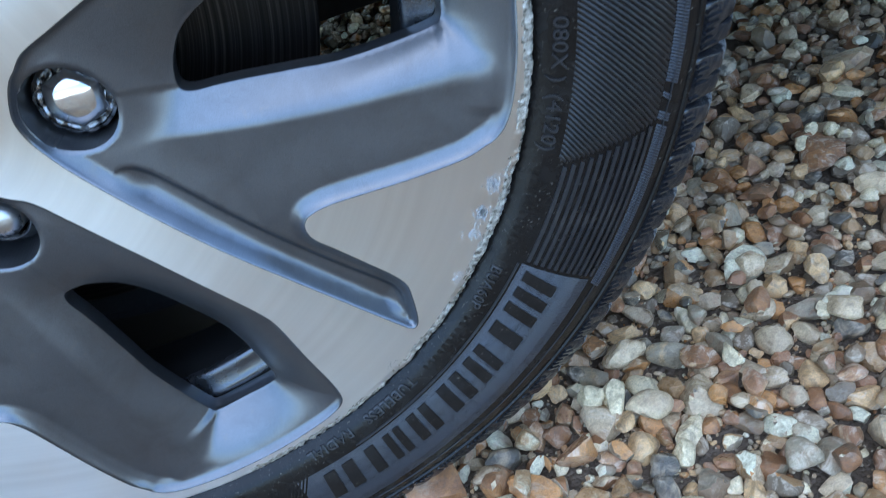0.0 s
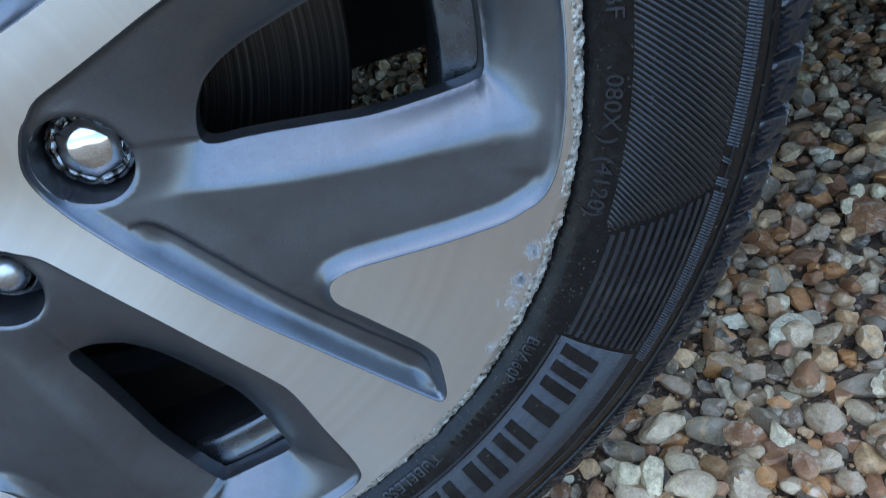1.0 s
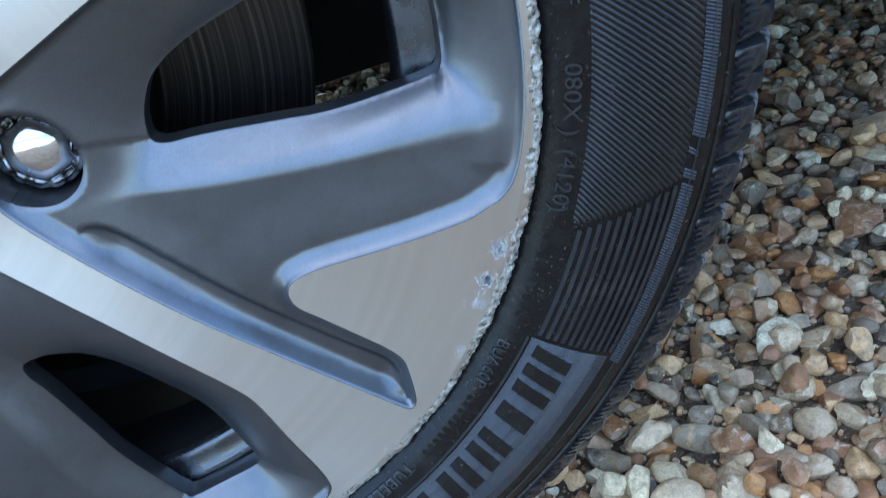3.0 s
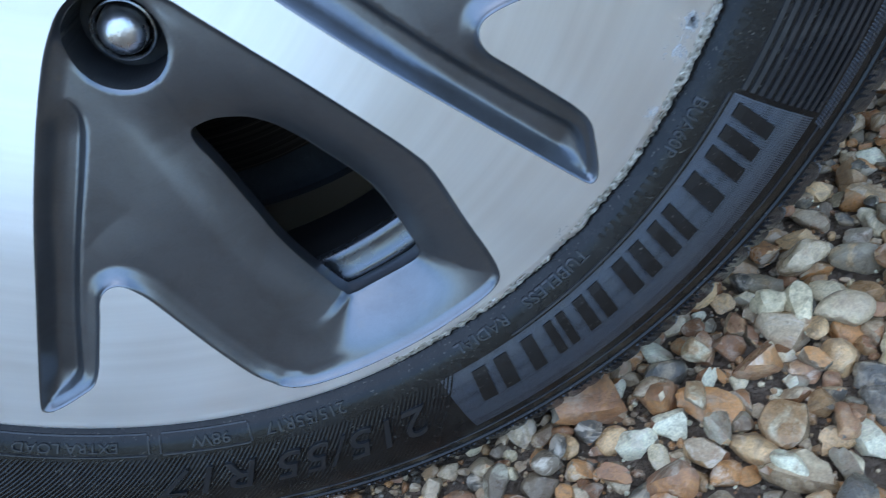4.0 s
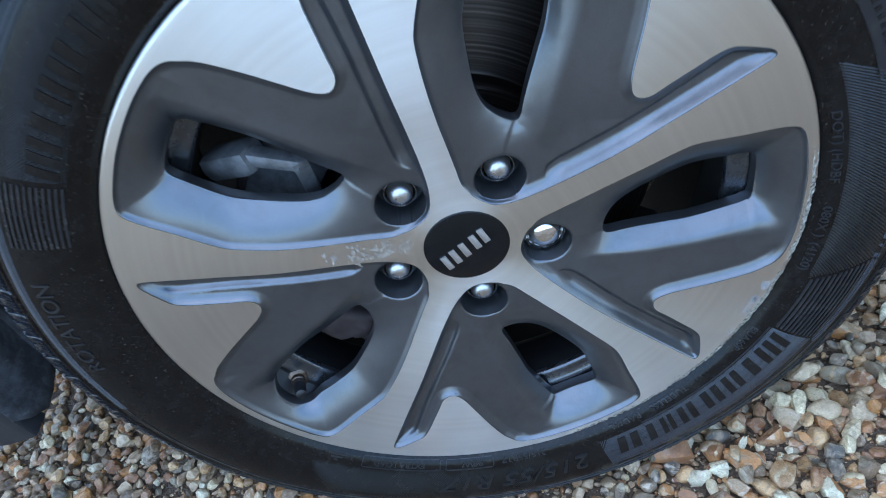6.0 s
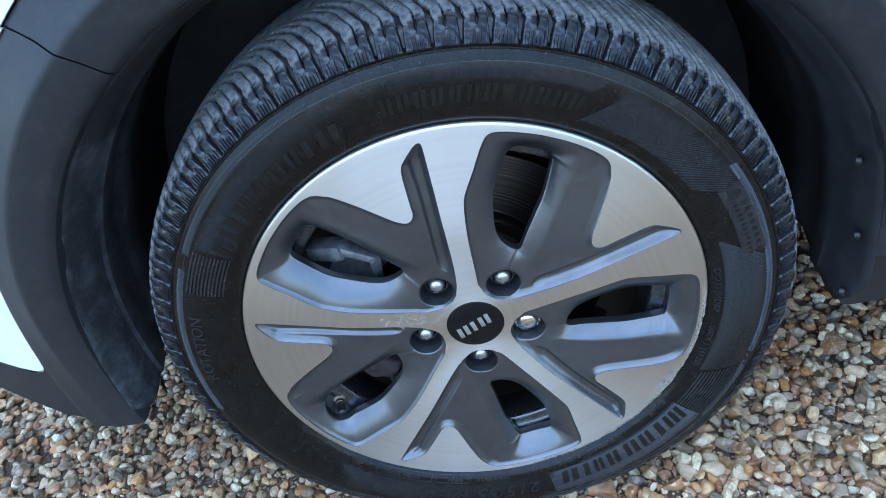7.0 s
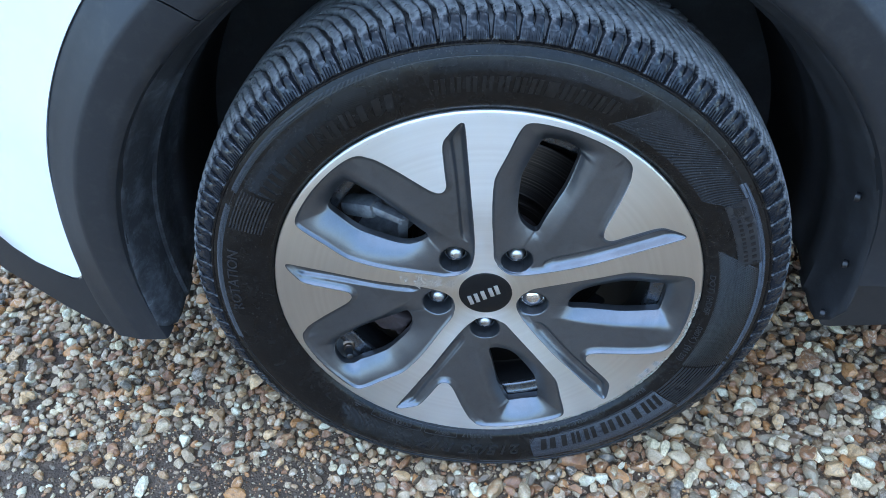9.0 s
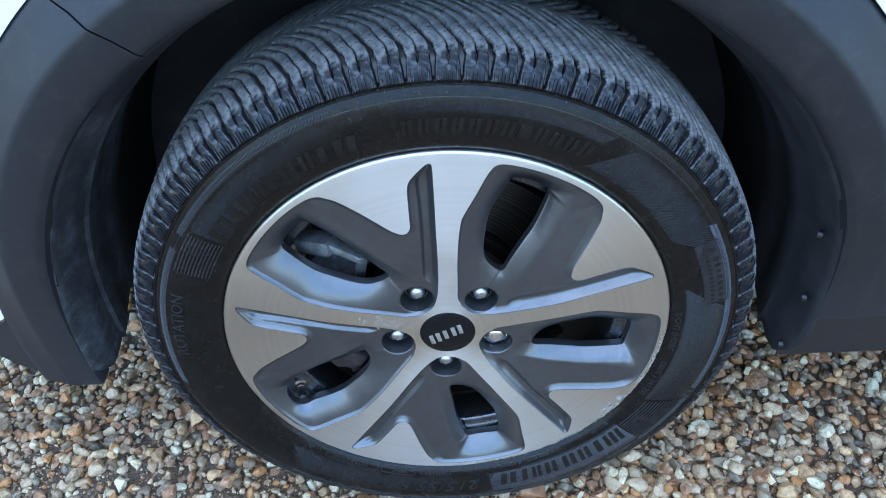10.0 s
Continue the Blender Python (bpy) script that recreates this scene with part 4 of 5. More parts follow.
def ribs(name, a0, a1, r0, r1, slant, pitch, width, lift, material, label="", end=None):
    """A moulded band of fine rounded ridges, one joined mesh; end gives the angles of a slanting far edge at r0 and r1."""
    v, f = [], []
    steps, across = 7, ((-1.0, -0.1), (-0.55, 0.72), (-0.12, 1.0), (0.3, 0.86), (0.7, 0.4), (1.0, -0.1))
    w, n = math.degrees(width / (0.5 * (r0 + r1))) / 2, len(across)
    a = a0
    while a < a1:
        reach = min(1.0, (end[0] - a) / (slant + end[0] - end[1])) if end else 1.0
        if reach > 0.04:
            k = len(v)
            for i in range(steps):
                t = reach * i / (steps - 1)
                r, c = r0 + (r1 - r0) * t, a + slant * t
                h = lift * min(1.0, 12 * t + 0.1, 12 * (reach - t) + 0.1)
                v += [on_side(c + w * e, r, h * up if up > 0 else -0.0001) for e, up in across]
            f += [(k + i * n + j, k + i * n + n + j, k + i * n + n + 1 + j, k + i * n + j + 1) for i in range(steps - 1) for j in range(n - 1)]
        a += pitch
    me = mesh_of(name, v, f, material, True)
    return tagged(part(name, me, wheel, label), kind="stuff")


HATCH = math.degrees(0.0025 / 0.272)
RIBBED = "slanted ribs moulded in the sidewall"
for lo, hi, r0, r1, lean, end in ((28.5, 58.5, 0.2515, 0.2885, 6.6, None), (-9.0, 28.0, 0.2790, 0.2885, 1.9, None), (74.0, 114.0, 0.2500, 0.2882, 6.6, (114.4, 109.6)), (166.5, 227.0, 0.2510, 0.2880, 6.6, (228.0, 221.0))):
    ribs("sidewall_ribs", lo, hi, r0, r1, lean, HATCH, 0.0021, 0.00065 if lo < 150 else 0.0004, RIB if 60 < lo < 150 else RUBBER, RIBBED, end)
BANDED = "finely grooved band near the shoulder"
# the right-hand bands get the sheen-coloured rubber, the left ones the dark rubber
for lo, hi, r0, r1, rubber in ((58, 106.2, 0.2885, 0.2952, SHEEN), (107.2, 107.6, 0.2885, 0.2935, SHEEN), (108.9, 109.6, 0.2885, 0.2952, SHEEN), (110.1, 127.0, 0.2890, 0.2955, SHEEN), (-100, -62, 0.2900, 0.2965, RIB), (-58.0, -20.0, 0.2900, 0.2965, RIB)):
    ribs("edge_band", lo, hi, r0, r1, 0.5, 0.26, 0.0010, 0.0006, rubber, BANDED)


def plate(name, a0, a1, r0, r1, lift, material, label="", cut=0.0):
    """A slightly raised piece of the sidewall with square-cut edges."""
    n, m = max(3, int((a1 - a0) / 0.8)), 5
    v, f = [], []
    for i in range(n + 1):
        for j in range(m + 1):
            t = j / m
            sh = cut * (t - 0.5)
            v.append(on_side(a0 + (a1 - a0) * i / n + sh, r0 + (r1 - r0) * t, lift))
    w = m + 1
    f = [(i * w + j, i * w + j + 1, i * w + w + j + 1, i * w + w + j) for i in range(n) for j in range(m)]
    k = len(v)
    rim = [i * w for i in range(n + 1)] + [n * w + j for j in range(1, w)] + [i * w + m for i in range(n - 1, -1, -1)] + [j for j in range(m - 1, 0, -1)]
    v += [(v[i][0], v[i][1] + lift + 0.0004, v[i][2]) for i in rim]
    f += [(rim[i], rim[(i + 1) % len(rim)], k + (i + 1) % len(rim), k + i) for i in range(len(rim))]
    me = mesh_of(name, v, f, material, False)
    bm = bmesh.new()
    bm.from_mesh(me)
    bmesh.ops.recalc_face_normals(bm, faces=bm.faces[:])
    bm.to_mesh(me)
    bm.free()
    return part(name, me, wheel, label)


def logo_bars(spans, r0, r1, turn=0.0, cut=0.9):
    """Plain black strokes where the maker's mark stands: (start, end, strokes) in degrees."""
    for a0, a1, n in spans:
        w = (a1 - a0) / (n + 0.62 * (n - 1))
        for k in range(n):
            a = a0 + turn + 1.62 * w * k
            plate("mark_bar", a, a + w, r0, r1, 0.0009, BLACKER, cut=cut)


MARK = [(127.5, 133.0, 3), (134.5, 136.3, 1), (138.2, 141.6, 2), (142.8, 146.6, 2), (148.6, 152.0, 2), (153.3, 155.9, 2), (157.4, 158.9, 1), (160.7, 165.1, 2)]
PRODUCT = [(-8.5 + 3.05 * i, -6.4 + 3.05 * i, 1 if i == 7 else 2) for i in range(12)]
for i in range(11):
    r = 0.2525 + i * 0.0033
    plate("stripe", 114.6 - 0.44 * i, 126.0, r, r + 0.0016, 0.0008, LETTER)
    plate("stripe", -66.6, -56.4, r, r + 0.0016, 0.0008, LETTER)
# lower panel has sheen in its colour; its upper twin is plain rubber
ribs("mark_panel", 126.6, 168.0, 0.2512, 0.2870, 0.0, 0.20, 0.00090, 0.0003, PANEL, "finely grooved panel behind the black blocks, sky sheen in its colour")
logo_bars(MARK, 0.2544, 0.2720)
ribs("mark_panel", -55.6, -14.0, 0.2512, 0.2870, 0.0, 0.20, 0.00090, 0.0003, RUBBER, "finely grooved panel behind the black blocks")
logo_bars(MARK, 0.2544, 0.2720, -182.2)
logo_bars(PRODUCT, 0.2590, 0.2745, 0.0, 0.3)
for a0, a1, r0, r1 in ((61.5, 78.5, 0.2674, 0.2680), (61.5, 78.5, 0.2906, 0.2912), (61.5, 61.8, 0.2680, 0.2906), (78.2, 78.5, 0.2680, 0.2906)):
    plate("patch_edge", a0, a1, r0, r1, 0.0007, LETTER)
plate("patch", 61.9, 78.1, 0.2682, 0.2904, 0.0004, LETTER, "smooth grey rubber patch with small print")
for r, h, count in ((0.2815, 0.0046, 8), (0.2735, 0.0038, 11)):
    for i in range(count):
        a = 66.0 + i * 13.5 / count
        plate("small_print", a, a + 6.5 / count, r, r + h, 0.0008, BLACKER)
for k in range(5):
    plate("small_print", 62.4 + 0.25 * k, 65.2 - 0.25 * k, 0.2745 + 0.0024 * k, 0.2760 + 0.0024 * k, 0.0008, BLACKER)



def side_text(text, a_mid, r_base, height, lift=0.0009, spread=1.0, material=None, lean=0.0):
    """Moulded letters that run clockwise round the sidewall."""
    cu = bpy.data.curves.new("text", "FONT")
    cu.body, cu.size, cu.extrude, cu.align_x, cu.resolution_u = text, height * 1.38, 0.0003, "CENTER", 3
    tmp = new("text", cu)
    me = bpy.data.meshes.new_from_object(tmp)
    bpy.data.objects.remove(tmp)
    me.name = "sidewall_text"
    for p in me.vertices:
        r = r_base + p.co.y
        a = a_mid + math.degrees((p.co.x * spread + (p.co.y - height / 2) * lean) / (r_base + height / 2))
        top = p.co.z > 0
        p.co = on_side(a, r, lift if top else -0.0003)
    me.materials.clear()
    me.materials.append(material or LETTER)
    return part("sidewall_text", me, wheel, "moulded lettering " + text.lower())


side_text("215/55 R17", 186.0, 0.2570, 0.0172, 0.0016, 1.22, RIB, 0.35)
side_text("215/55R17", 183.6, 0.2412, 0.0058, spread=1.15)
side_text("98W", 194.5, 0.2412, 0.0056, spread=1.2)
side_text("EXTRA LOAD", 209.9, 0.2420, 0.0048, spread=1.15)
side_text("BUA60P", 131.0, 0.2400, 0.0050, spread=1.1)
side_text("TUBELESS", 151.0, 0.2398, 0.0052, spread=1.22)
side_text("RADIAL", 161.2, 0.2400, 0.0052, spread=1.22)
side_text("DOT)", 84.9, 0.2415, 0.0058, spread=1.35)
side_text("(HDBF", 92.0, 0.2415, 0.0058, spread=1.25)
side_text("080X )", 103.0, 0.2415, 0.0058, spread=1.2)
side_text("(4120)", 110.3, 0.2415, 0.0060, spread=1.2)
side_text("ROTATION", -81.7, 0.2735, 0.0118, 0.0008, 1.05)
for a0, a1 in ((115.8, 124.5), (135.6, 144.8), (36, 48), (50, 60), (64, 78), (-90, -76), (-120, -104), (226, 232)):
    a = a0
    while a < a1:
        plate("small_print", a, a + 0.5, 0.2415, 0.2450, 0.00035, RUBBER)
        a += 0.95
# outlined code fields at the bead
for a0, a1 in ((190.3, 199.9), (201.5, 217.5)):
    plate("code_field", a0, a1, 0.2388, 0.2394, 0.0005, LETTER)
    plate("code_field", a0, a1, 0.2484, 0.2490, 0.0007, LETTER)
    for a in (a0 - 0.25, a1 + 0.1):
        plate("code_field", a, a + 0.15, 0.2397, 0.2481, 0.0007, LETTER)
for k in range(3):
    plate("code_mark", 221.2 + 0.8 * k, 225.2 - 0.8 * k, 0.2405 + 0.0026 * k, 0.2420 + 0.0026 * k, 0.0007, LETTER)
part("sidewall_ring", lathe("sidewall_ring", [(0.2918, side_depth(0.2918) + 0.0004), (0.2921, side_depth(0.2921) - 0.0005), (0.2928, side_depth(0.2928) - 0.0005), (0.2931, side_depth(0.2931) + 0.0004)], LETTER, 240), wheel)
# a thin concentric line above the maker's blocks
plate("line", 126.6, 158.6, 0.2492, 0.2500, 0.0008, LETTER)

# ---------------------------------------------------------------- brake
disc = part("brake_disc", lathe("brake_disc", [(0.032, 0.075), (0.086, 0.075), (0.089, 0.078), (0.0905, 0.088), (0.095, 0.090), (0.1540, 0.090), (0.1560, 0.091), (0.1560, 0.0975), (0.151, 0.098), (0.151, 0.106), (0.1560, 0.107), (0.1560, 0.113), (0.154, 0.114), (0.08, 0.114)], DISC, 128), car, "worn ventilated brake disc", pose(*AXLE))
# added plate: keeps light from under the car out of the lower windows
part("light_baffle", lathe("light_baffle", [(0.06, 0.128), (0.196, 0.128), (0.198, 0.124), (0.199, 0.128), (0.197, 0.131), (0.06, 0.131)], LINER, 60, 128.0, 236.0), car, "dark plate added behind the disc to block light from below", pose(*AXLE))
part("hub", lathe("hub", [(0.0305, 0.03), (0.0305, 0.050), (0.075, 0.052), (0.075, 0.078)], RUST, 64), car, "", pose(*AXLE))


def caliper():
    bm = bmesh.new()
    prof = [(0.105, 0.066), (0.140, 0.062), (0.158, 0.070), (0.163, 0.09), (0.163, 0.14), (0.110, 0.145)]
    rows = []
    for i in range(13):
        a = radians(-98 + 56 * i / 12)
        sq = 1 - 0.1 * abs(i - 6) / 6
        rows.append([bm.verts.new((r * sq * math.sin(a), y, r * sq * math.cos(a))) for r, y in prof])
    for a, b in zip(rows, rows[1:]):
        for j in range(len(prof) - 1):
            bm.faces.new((a[j], b[j], b[j + 1], a[j + 1]))
    bm.faces.new(rows[0])
    bm.faces.new(rows[-1][::-1])
    bmesh.ops.recalc_face_normals(bm, faces=bm.faces[:])
    return from_bm("brake_caliper", bm, CALIPER, True, 30)


def rod(name, p, q, w0, w1, material):
    """A softly squared bar from p to q that tapers."""
    p, q = Vector(p), Vector(q)
    me = box(name, (w0, w0 * 0.8, (q - p).length + w1 * 0.5), material, w1 * 0.3, w1 / w0)
    return me, Matrix.Translation((p + q) / 2) @ (q - p).to_track_quat("Z", "Y").to_matrix().to_4x4()


cal = part("brake_caliper", caliper(), car, "grey cast brake caliper", pose(*AXLE))
for p, q, a, b in (((-0.150, 0.062, 0.090), (-0.122, 0.050, 0.094), 0.024, 0.026), ((-0.128, 0.050, 0.098), (-0.089, 0.037, 0.086), 0.014, 0.012), ((-0.088, 0.036, 0.088), (-0.094, 0.056, 0.044), 0.012, 0.011)):
    me, at = rod("caliper_bracket", p, q, a, b, CALIPER)
    part("caliper_bracket", me, cal, "", at)
part("brake_pad", box("brake_pad", (0.07, 0.02, 0.05), RUST, 0.006, 0.8), cal, "rusty brake pad", pose(-0.128, 0.078, 0.052, 0, -62, 0))


def lump(name, size, seed, material):
    """A rough casting: a rounded block with uneven knobs."""
    bm = bmesh.new()
    bmesh.ops.create_icosphere(bm, subdivisions=4, radius=0.5)
    for v in bm.verts:
        n = v.co.normalized()
        k = 1 / max(abs(n.x), abs(n.y), abs(n.z)) ** 0.45
        k *= 1 + 0.22 * noise.noise(n * 2.1 + Vector((seed, 0, 0))) + 0.07 * noise.noise(n * 5.5 + Vector((0, seed, 0)))
        v.co = Vector((v.co.x * size[0] * k, v.co.y * size[1] * k, v.co.z * size[2] * k))
    return from_bm(name, bm, material, True, 60)


for i, (size, at) in enumerate((((0.060, 0.042, 0.040), pose(AXLE.x - 0.120, 0.062, AXLE.z - 0.074, 10, 35, 0)), ((0.036, 0.034, 0.034), pose(AXLE.x - 0.146, 0.072, AXLE.z - 0.068, 0, 20, 0)), ((0.030, 0.030, 0.036), pose(AXLE.x - 0.108, 0.066, AXLE.z - 0.096, 0, 20, 0)))):
    part("knuckle", lump("knuckle", size, 3.7 * i, RUST), car, "rusty brown steering knuckle", at)

# ---------------------------------------------------------------- body round the arch


def sill_y(x, z):
    """Behind the wheel the lower body turns in towards the sill."""
    return 0.020 * float(1 - smooth01(np.array(z), 0.33, 0.52)) if x > 0.2 else 0.0


def body_y(x, z):
    """The side of the car: flat beside the wheel, curving in towards the nose."""
    k = max(0.0, -x - 0.20)
    return 0.52 * k * k - 0.012 + 0.10 * max(0, 0.30 - z) ** 1.5 + sill_y(x, z)


SEAM = -35.0


def arch_strip(name, profile, a0, a1, material, seg=120, label="", parent=None):
    """A strip of (r, y) sections swept along the arch over the wheel."""
    v, f, n = [], [], len(profile)
    for i in range(seg + 1):
        for r, y in profile:
            near = max(0.0, 1 - abs(a0 + (a1 - a0) * i / seg - SEAM) / 8)
            a = radians(a0 + (a1 - a0) * i / seg - 4.0 * near * (max(0.0, r - 0.405) / 0.083) ** 1.5)
            x, z = r * math.sin(a), AXLE.z + r * math.cos(a)
            ease = 1 - 0.8 * float(smooth01(np.array(abs(math.degrees(a))), 66 if a < 0 else 52, 100 if a < 0 else 88))
            v.append((x, (y * ease if y < 0 else y) + body_y(x, z) + 0.012, z))
    f = [(i * n + k, (i + 1) * n + k, (i + 1) * n + k + 1, i * n + k + 1) for i in range(seg) for k in range(n - 1)]
    f += [tuple(range(n)), tuple(seg * n + k for k in range(n))[::-1]]
    return part(name, sharp(mesh_of(name, v, f, material), 35), parent or car, label)


ARCH = [(0.405, 0.020), (0.4045, 0.002), (0.4065, -0.012), (0.4105, -0.0165), (0.416, -0.0185), (0.430, -0.0215), (0.442, -0.0240), (0.4455, -0.0242), (0.449, -0.0225), (0.462, -0.0135), (0.476, -0.0060), (0.4835, -0.0025), (0.4868, 0.0005), (0.4872, 0.012)]
arch_strip("arch_trim", ARCH, -101.5, SEAM - 0.12, CLADDING, 120, "dark grey plastic arch moulding of the bumper")
arch_strip("arch_trim", ARCH, SEAM + 0.12, 90.0, CLADDING, 160, "dark grey plastic arch moulding of the wing")
arch_strip("seam_gap", [(0.406, -0.006), (0.445, -0.016), (0.487, 0.004)], SEAM - 0.5, SEAM + 0.5, DARK, 4)


def sheet(name, outline2, yfun, material, spacing=0.02, thick=0.003, label="", rings=()):
    """A curved panel over an outline in x and z."""
    line = np.array(outline2)
    lo, hi = line.min(0), line.max(0)
    g = np.array([(x, z) for x in np.arange(lo[0], hi[0], spacing) for z in np.arange(lo[1], hi[1], spacing)])
    g = g[inside(line, g) & (dist_to(line, g) > spacing * 0.4)]
    for r in rings:
        w = np.array(arc(r, -130, 130, 220))
        w = w[inside(line, w) & (dist_to(line, w) > 0.002)]
        g = np.vstack([g[np.abs(np.hypot(g[:, 0], g[:, 1] - AXLE.z) - r) > 0.002], w])
    q, t = triangulate(g, [line])
    t = t[inside(line, q[t].mean(1))]
    y = np.array([yfun(x, z) for x, z in q])
    v, t = compact(q, t, y)
    edges = {}
    for a, b, c in t:
        for e in ((a, b), (b, c), (c, a)):
            edges[(min(e), max(e))] = None if (min(e), max(e)) in edges else e
    rim = [e for e in edges.values() if e]
    n = len(v)
    back = v + (0, thick, 0)
    vv, ff = [*v, *back], [tuple(f) for f in t] + [tuple(n + i for i in f[::-1]) for f in t]
    for a, b in rim:
        k = len(vv)
        vv += [v[a], v[b], back[b], back[a]]
        ff.append((k + 1, k, k + 3, k + 2))
    return part(name, mesh_of(name, vv, ff, material), car, label)


def arc(r, a0, a1, n=40):
    return [(r * math.sin(radians(a0 + (a1 - a0) * i / n)), AXLE.z + r * math.cos(radians(a0 + (a1 - a0) * i / n))) for i in range(n + 1)]


LOW_EDGE = [(-0.4871, 0.3300), (-0.4905, 0.3235), (-0.4970, 0.3193), (-0.5046, 0.3182), (-0.5196, 0.3238), (-0.5494, 0.3355), (-0.5806, 0.3470), (-0.6011, 0.3612), (-0.6208, 0.3780), (-0.70, 0.448), (-0.95, 0.62)]


def fold_y(x, z):
    """The bumper turns under towards its lower edge, ahead of the arch."""
    k = float(smooth01(np.array(-x), 0.535, 0.62))
    edge = float(np.interp(-x, [-p[0] for p in LOW_EDGE], [p[1] for p in LOW_EDGE]))
    return 0.014 * k * float(1 - smooth01(np.array(z - edge), -0.02, 0.045))


def panel_y(x, z):
    d = math.hypot(x, z - AXLE.z) - 0.4885
    low = float(smooth01(np.array(-x), 0.40, 0.475)) * float(1 - smooth01(np.array(z), 0.40, 0.52))
    return body_y(x, z) + fold_y(x, z) + 0.0095 + 0.004 * low * float(1 - smooth01(np.array(d), 0.01, 0.05)) - 0.03 * float(smooth01(np.array(d), 0, 0.35))


sheet("bumper_skin", arc(0.4866, SEAM - 4.1, -87.6, 110) + LOW_EDGE + [(-0.95, 0.93), (-0.62, 0.832), (-0.40, 0.7373), (-0.3490, 0.7125)], panel_y, WHITE, 0.02, 0.003, "white painted bumper corner", (0.491, 0.4945, 0.499, 0.504, 0.509, 0.516))
sheet("front_wing", arc(0.4885, 62.0, SEAM - 4.0, 200) + [(-0.3488, 0.7132), (-0.3998, 0.738), (-0.62, 0.8328), (-0.95, 0.931), (-0.95, 1.02), (0.9, 1.02), (0.9, 0.52)], panel_y, WHITE, 0.03, 0.003, "white painted front wing", (0.491, 0.4945, 0.499, 0.504, 0.509, 0.516))
sheet("lower_bumper", arc(0.4868, -101.2, -88.2, 20) + [(x, z - 0.0035) for x, z in LOW_EDGE] + [(-0.95, 0.50), (-0.75, 0.375), (-0.6677, 0.3183), (-0.6307, 0.2904), (-0.5881, 0.2720), (-0.5505, 0.2510), (-0.5142, 0.2325)], lambda x, z: body_y(x, z) + 0.012 + 0.15 * max(0, 0.33 - z) ** 1.3, CLADDING, 0.02, 0.003, "dark plastic lower bumper")
sheet("side_trim", arc(0.4895, 88.0, 62.0, 30) + [(0.9, 0.515), (0.9, 0.3245), (0.4905, 0.3225)], lambda x, z: body_y(x, z) + 0.010, CLADDING, 0.03, 0.003, "dark plastic side trim")
sheet("sill_trim", [(0.4055, 0.3185), (0.44, 0.3195), (0.9, 0.3215), (0.9, 0.238), (0.46, 0.226), (0.415, 0.2235), (0.4035, 0.2275), (0.3985, 0.239), (0.4003, 0.26), (0.4035, 0.295)], lambda x, z: body_y(x, z) + 0.010 + 0.3 * max(0, 0.335 - z), CLADDING, 0.012, 0.012, "dark plastic sill trim")


def liner():
    """The arch liner: a ribbed shell round the wheel."""
    prof = [(0.4065, -0.002), (0.404, 0.010), (0.3985, 0.024), (0.396, 0.040), (0.3945, 0.060), (0.391, 0.064), (0.3905, 0.085), (0.394, 0.090), (0.394, 0.120), (0.390, 0.126), (0.390, 0.165), (0.394, 0.170), (0.392, 0.335)]
    v, f, n, seg = [], [], len(prof), 150
    for i in range(seg + 1):
        for j, (r, y) in enumerate(prof):
            low = 101.0 - 55 * max(0.0, y - 0.03)
            rear = low + 0.4 - 5.0 * (max(0.0, 0.03 - y) / 0.03) ** 2
            ahead = low - 2.5 * (max(0.0, 0.03 - y) / 0.03) ** 2
            a = -ahead + (ahead + rear) * i / seg
            q = r + 0.003 * noise.noise(Vector((a * 0.08, y * 14, 0)))
            x, z = q * math.sin(radians(a)), AXLE.z + q * math.cos(radians(a))
            k = max(0.0, -x - 0.20)
            v.append((x, y + 0.52 * k * k + sill_y(x, z), z))
    f = [(i * n + k, (i + 1) * n + k, (i + 1) * n + k + 1, i * n + k + 1) for i in range(seg) for k in range(n - 1)]
    return sharp(mesh_of("arch_liner", v, f, LINER), 40)


lin = part("arch_liner", liner(), car, "black plastic arch liner with dusty grey felt ahead of the wheel")
lin.data.materials.append(FELT)
lin.data.polygons.foreach_set("material_index", [1 if p.center.x < -0.30 and p.center.y < 0.16 else 0 for p in lin.data.polygons])
lin_s = lin.modifiers.new("thickness", "SOLIDIFY")
lin_s.thickness, lin_s.offset = 0.003, 0
screw = lathe("screw", [(0.0001, -0.0022), (0.0026, -0.0020), (0.0044, -0.0010), (0.0050, 0.0002), (0.0050, 0.004)], CAP, 24)
for x, y, z, yaw in ((0.3945, 0.0315, 0.341, 62), (0.377, 0.022, 0.437, 55), (0.389, 0.030, 0.268, 62)):
    part("screw", screw, lin, "plastic push-in stud", pose(x, y, z, 0, 0, yaw))
# inner side of the wheel well and the floor of the car
part("well_panel", box("well_panel", (1.3, 0.02, 0.72), LINER, 0.004), car, "dark inner wheel-well panel", pose(0, 0.325, 0.56))
part("underbody", box("underbody", (4.0, 1.35, 0.14), LINER, 0.02), car, "dark underbody", pose(1.25, 1.05, 0.245))
part("drive_shaft", lathe("drive_shaft", [(0.03, 0.10), (0.045, 0.125), (0.045, 0.17), (0.014, 0.185), (0.014, 0.60)], DARK, 32), car, "", pose(*AXLE))



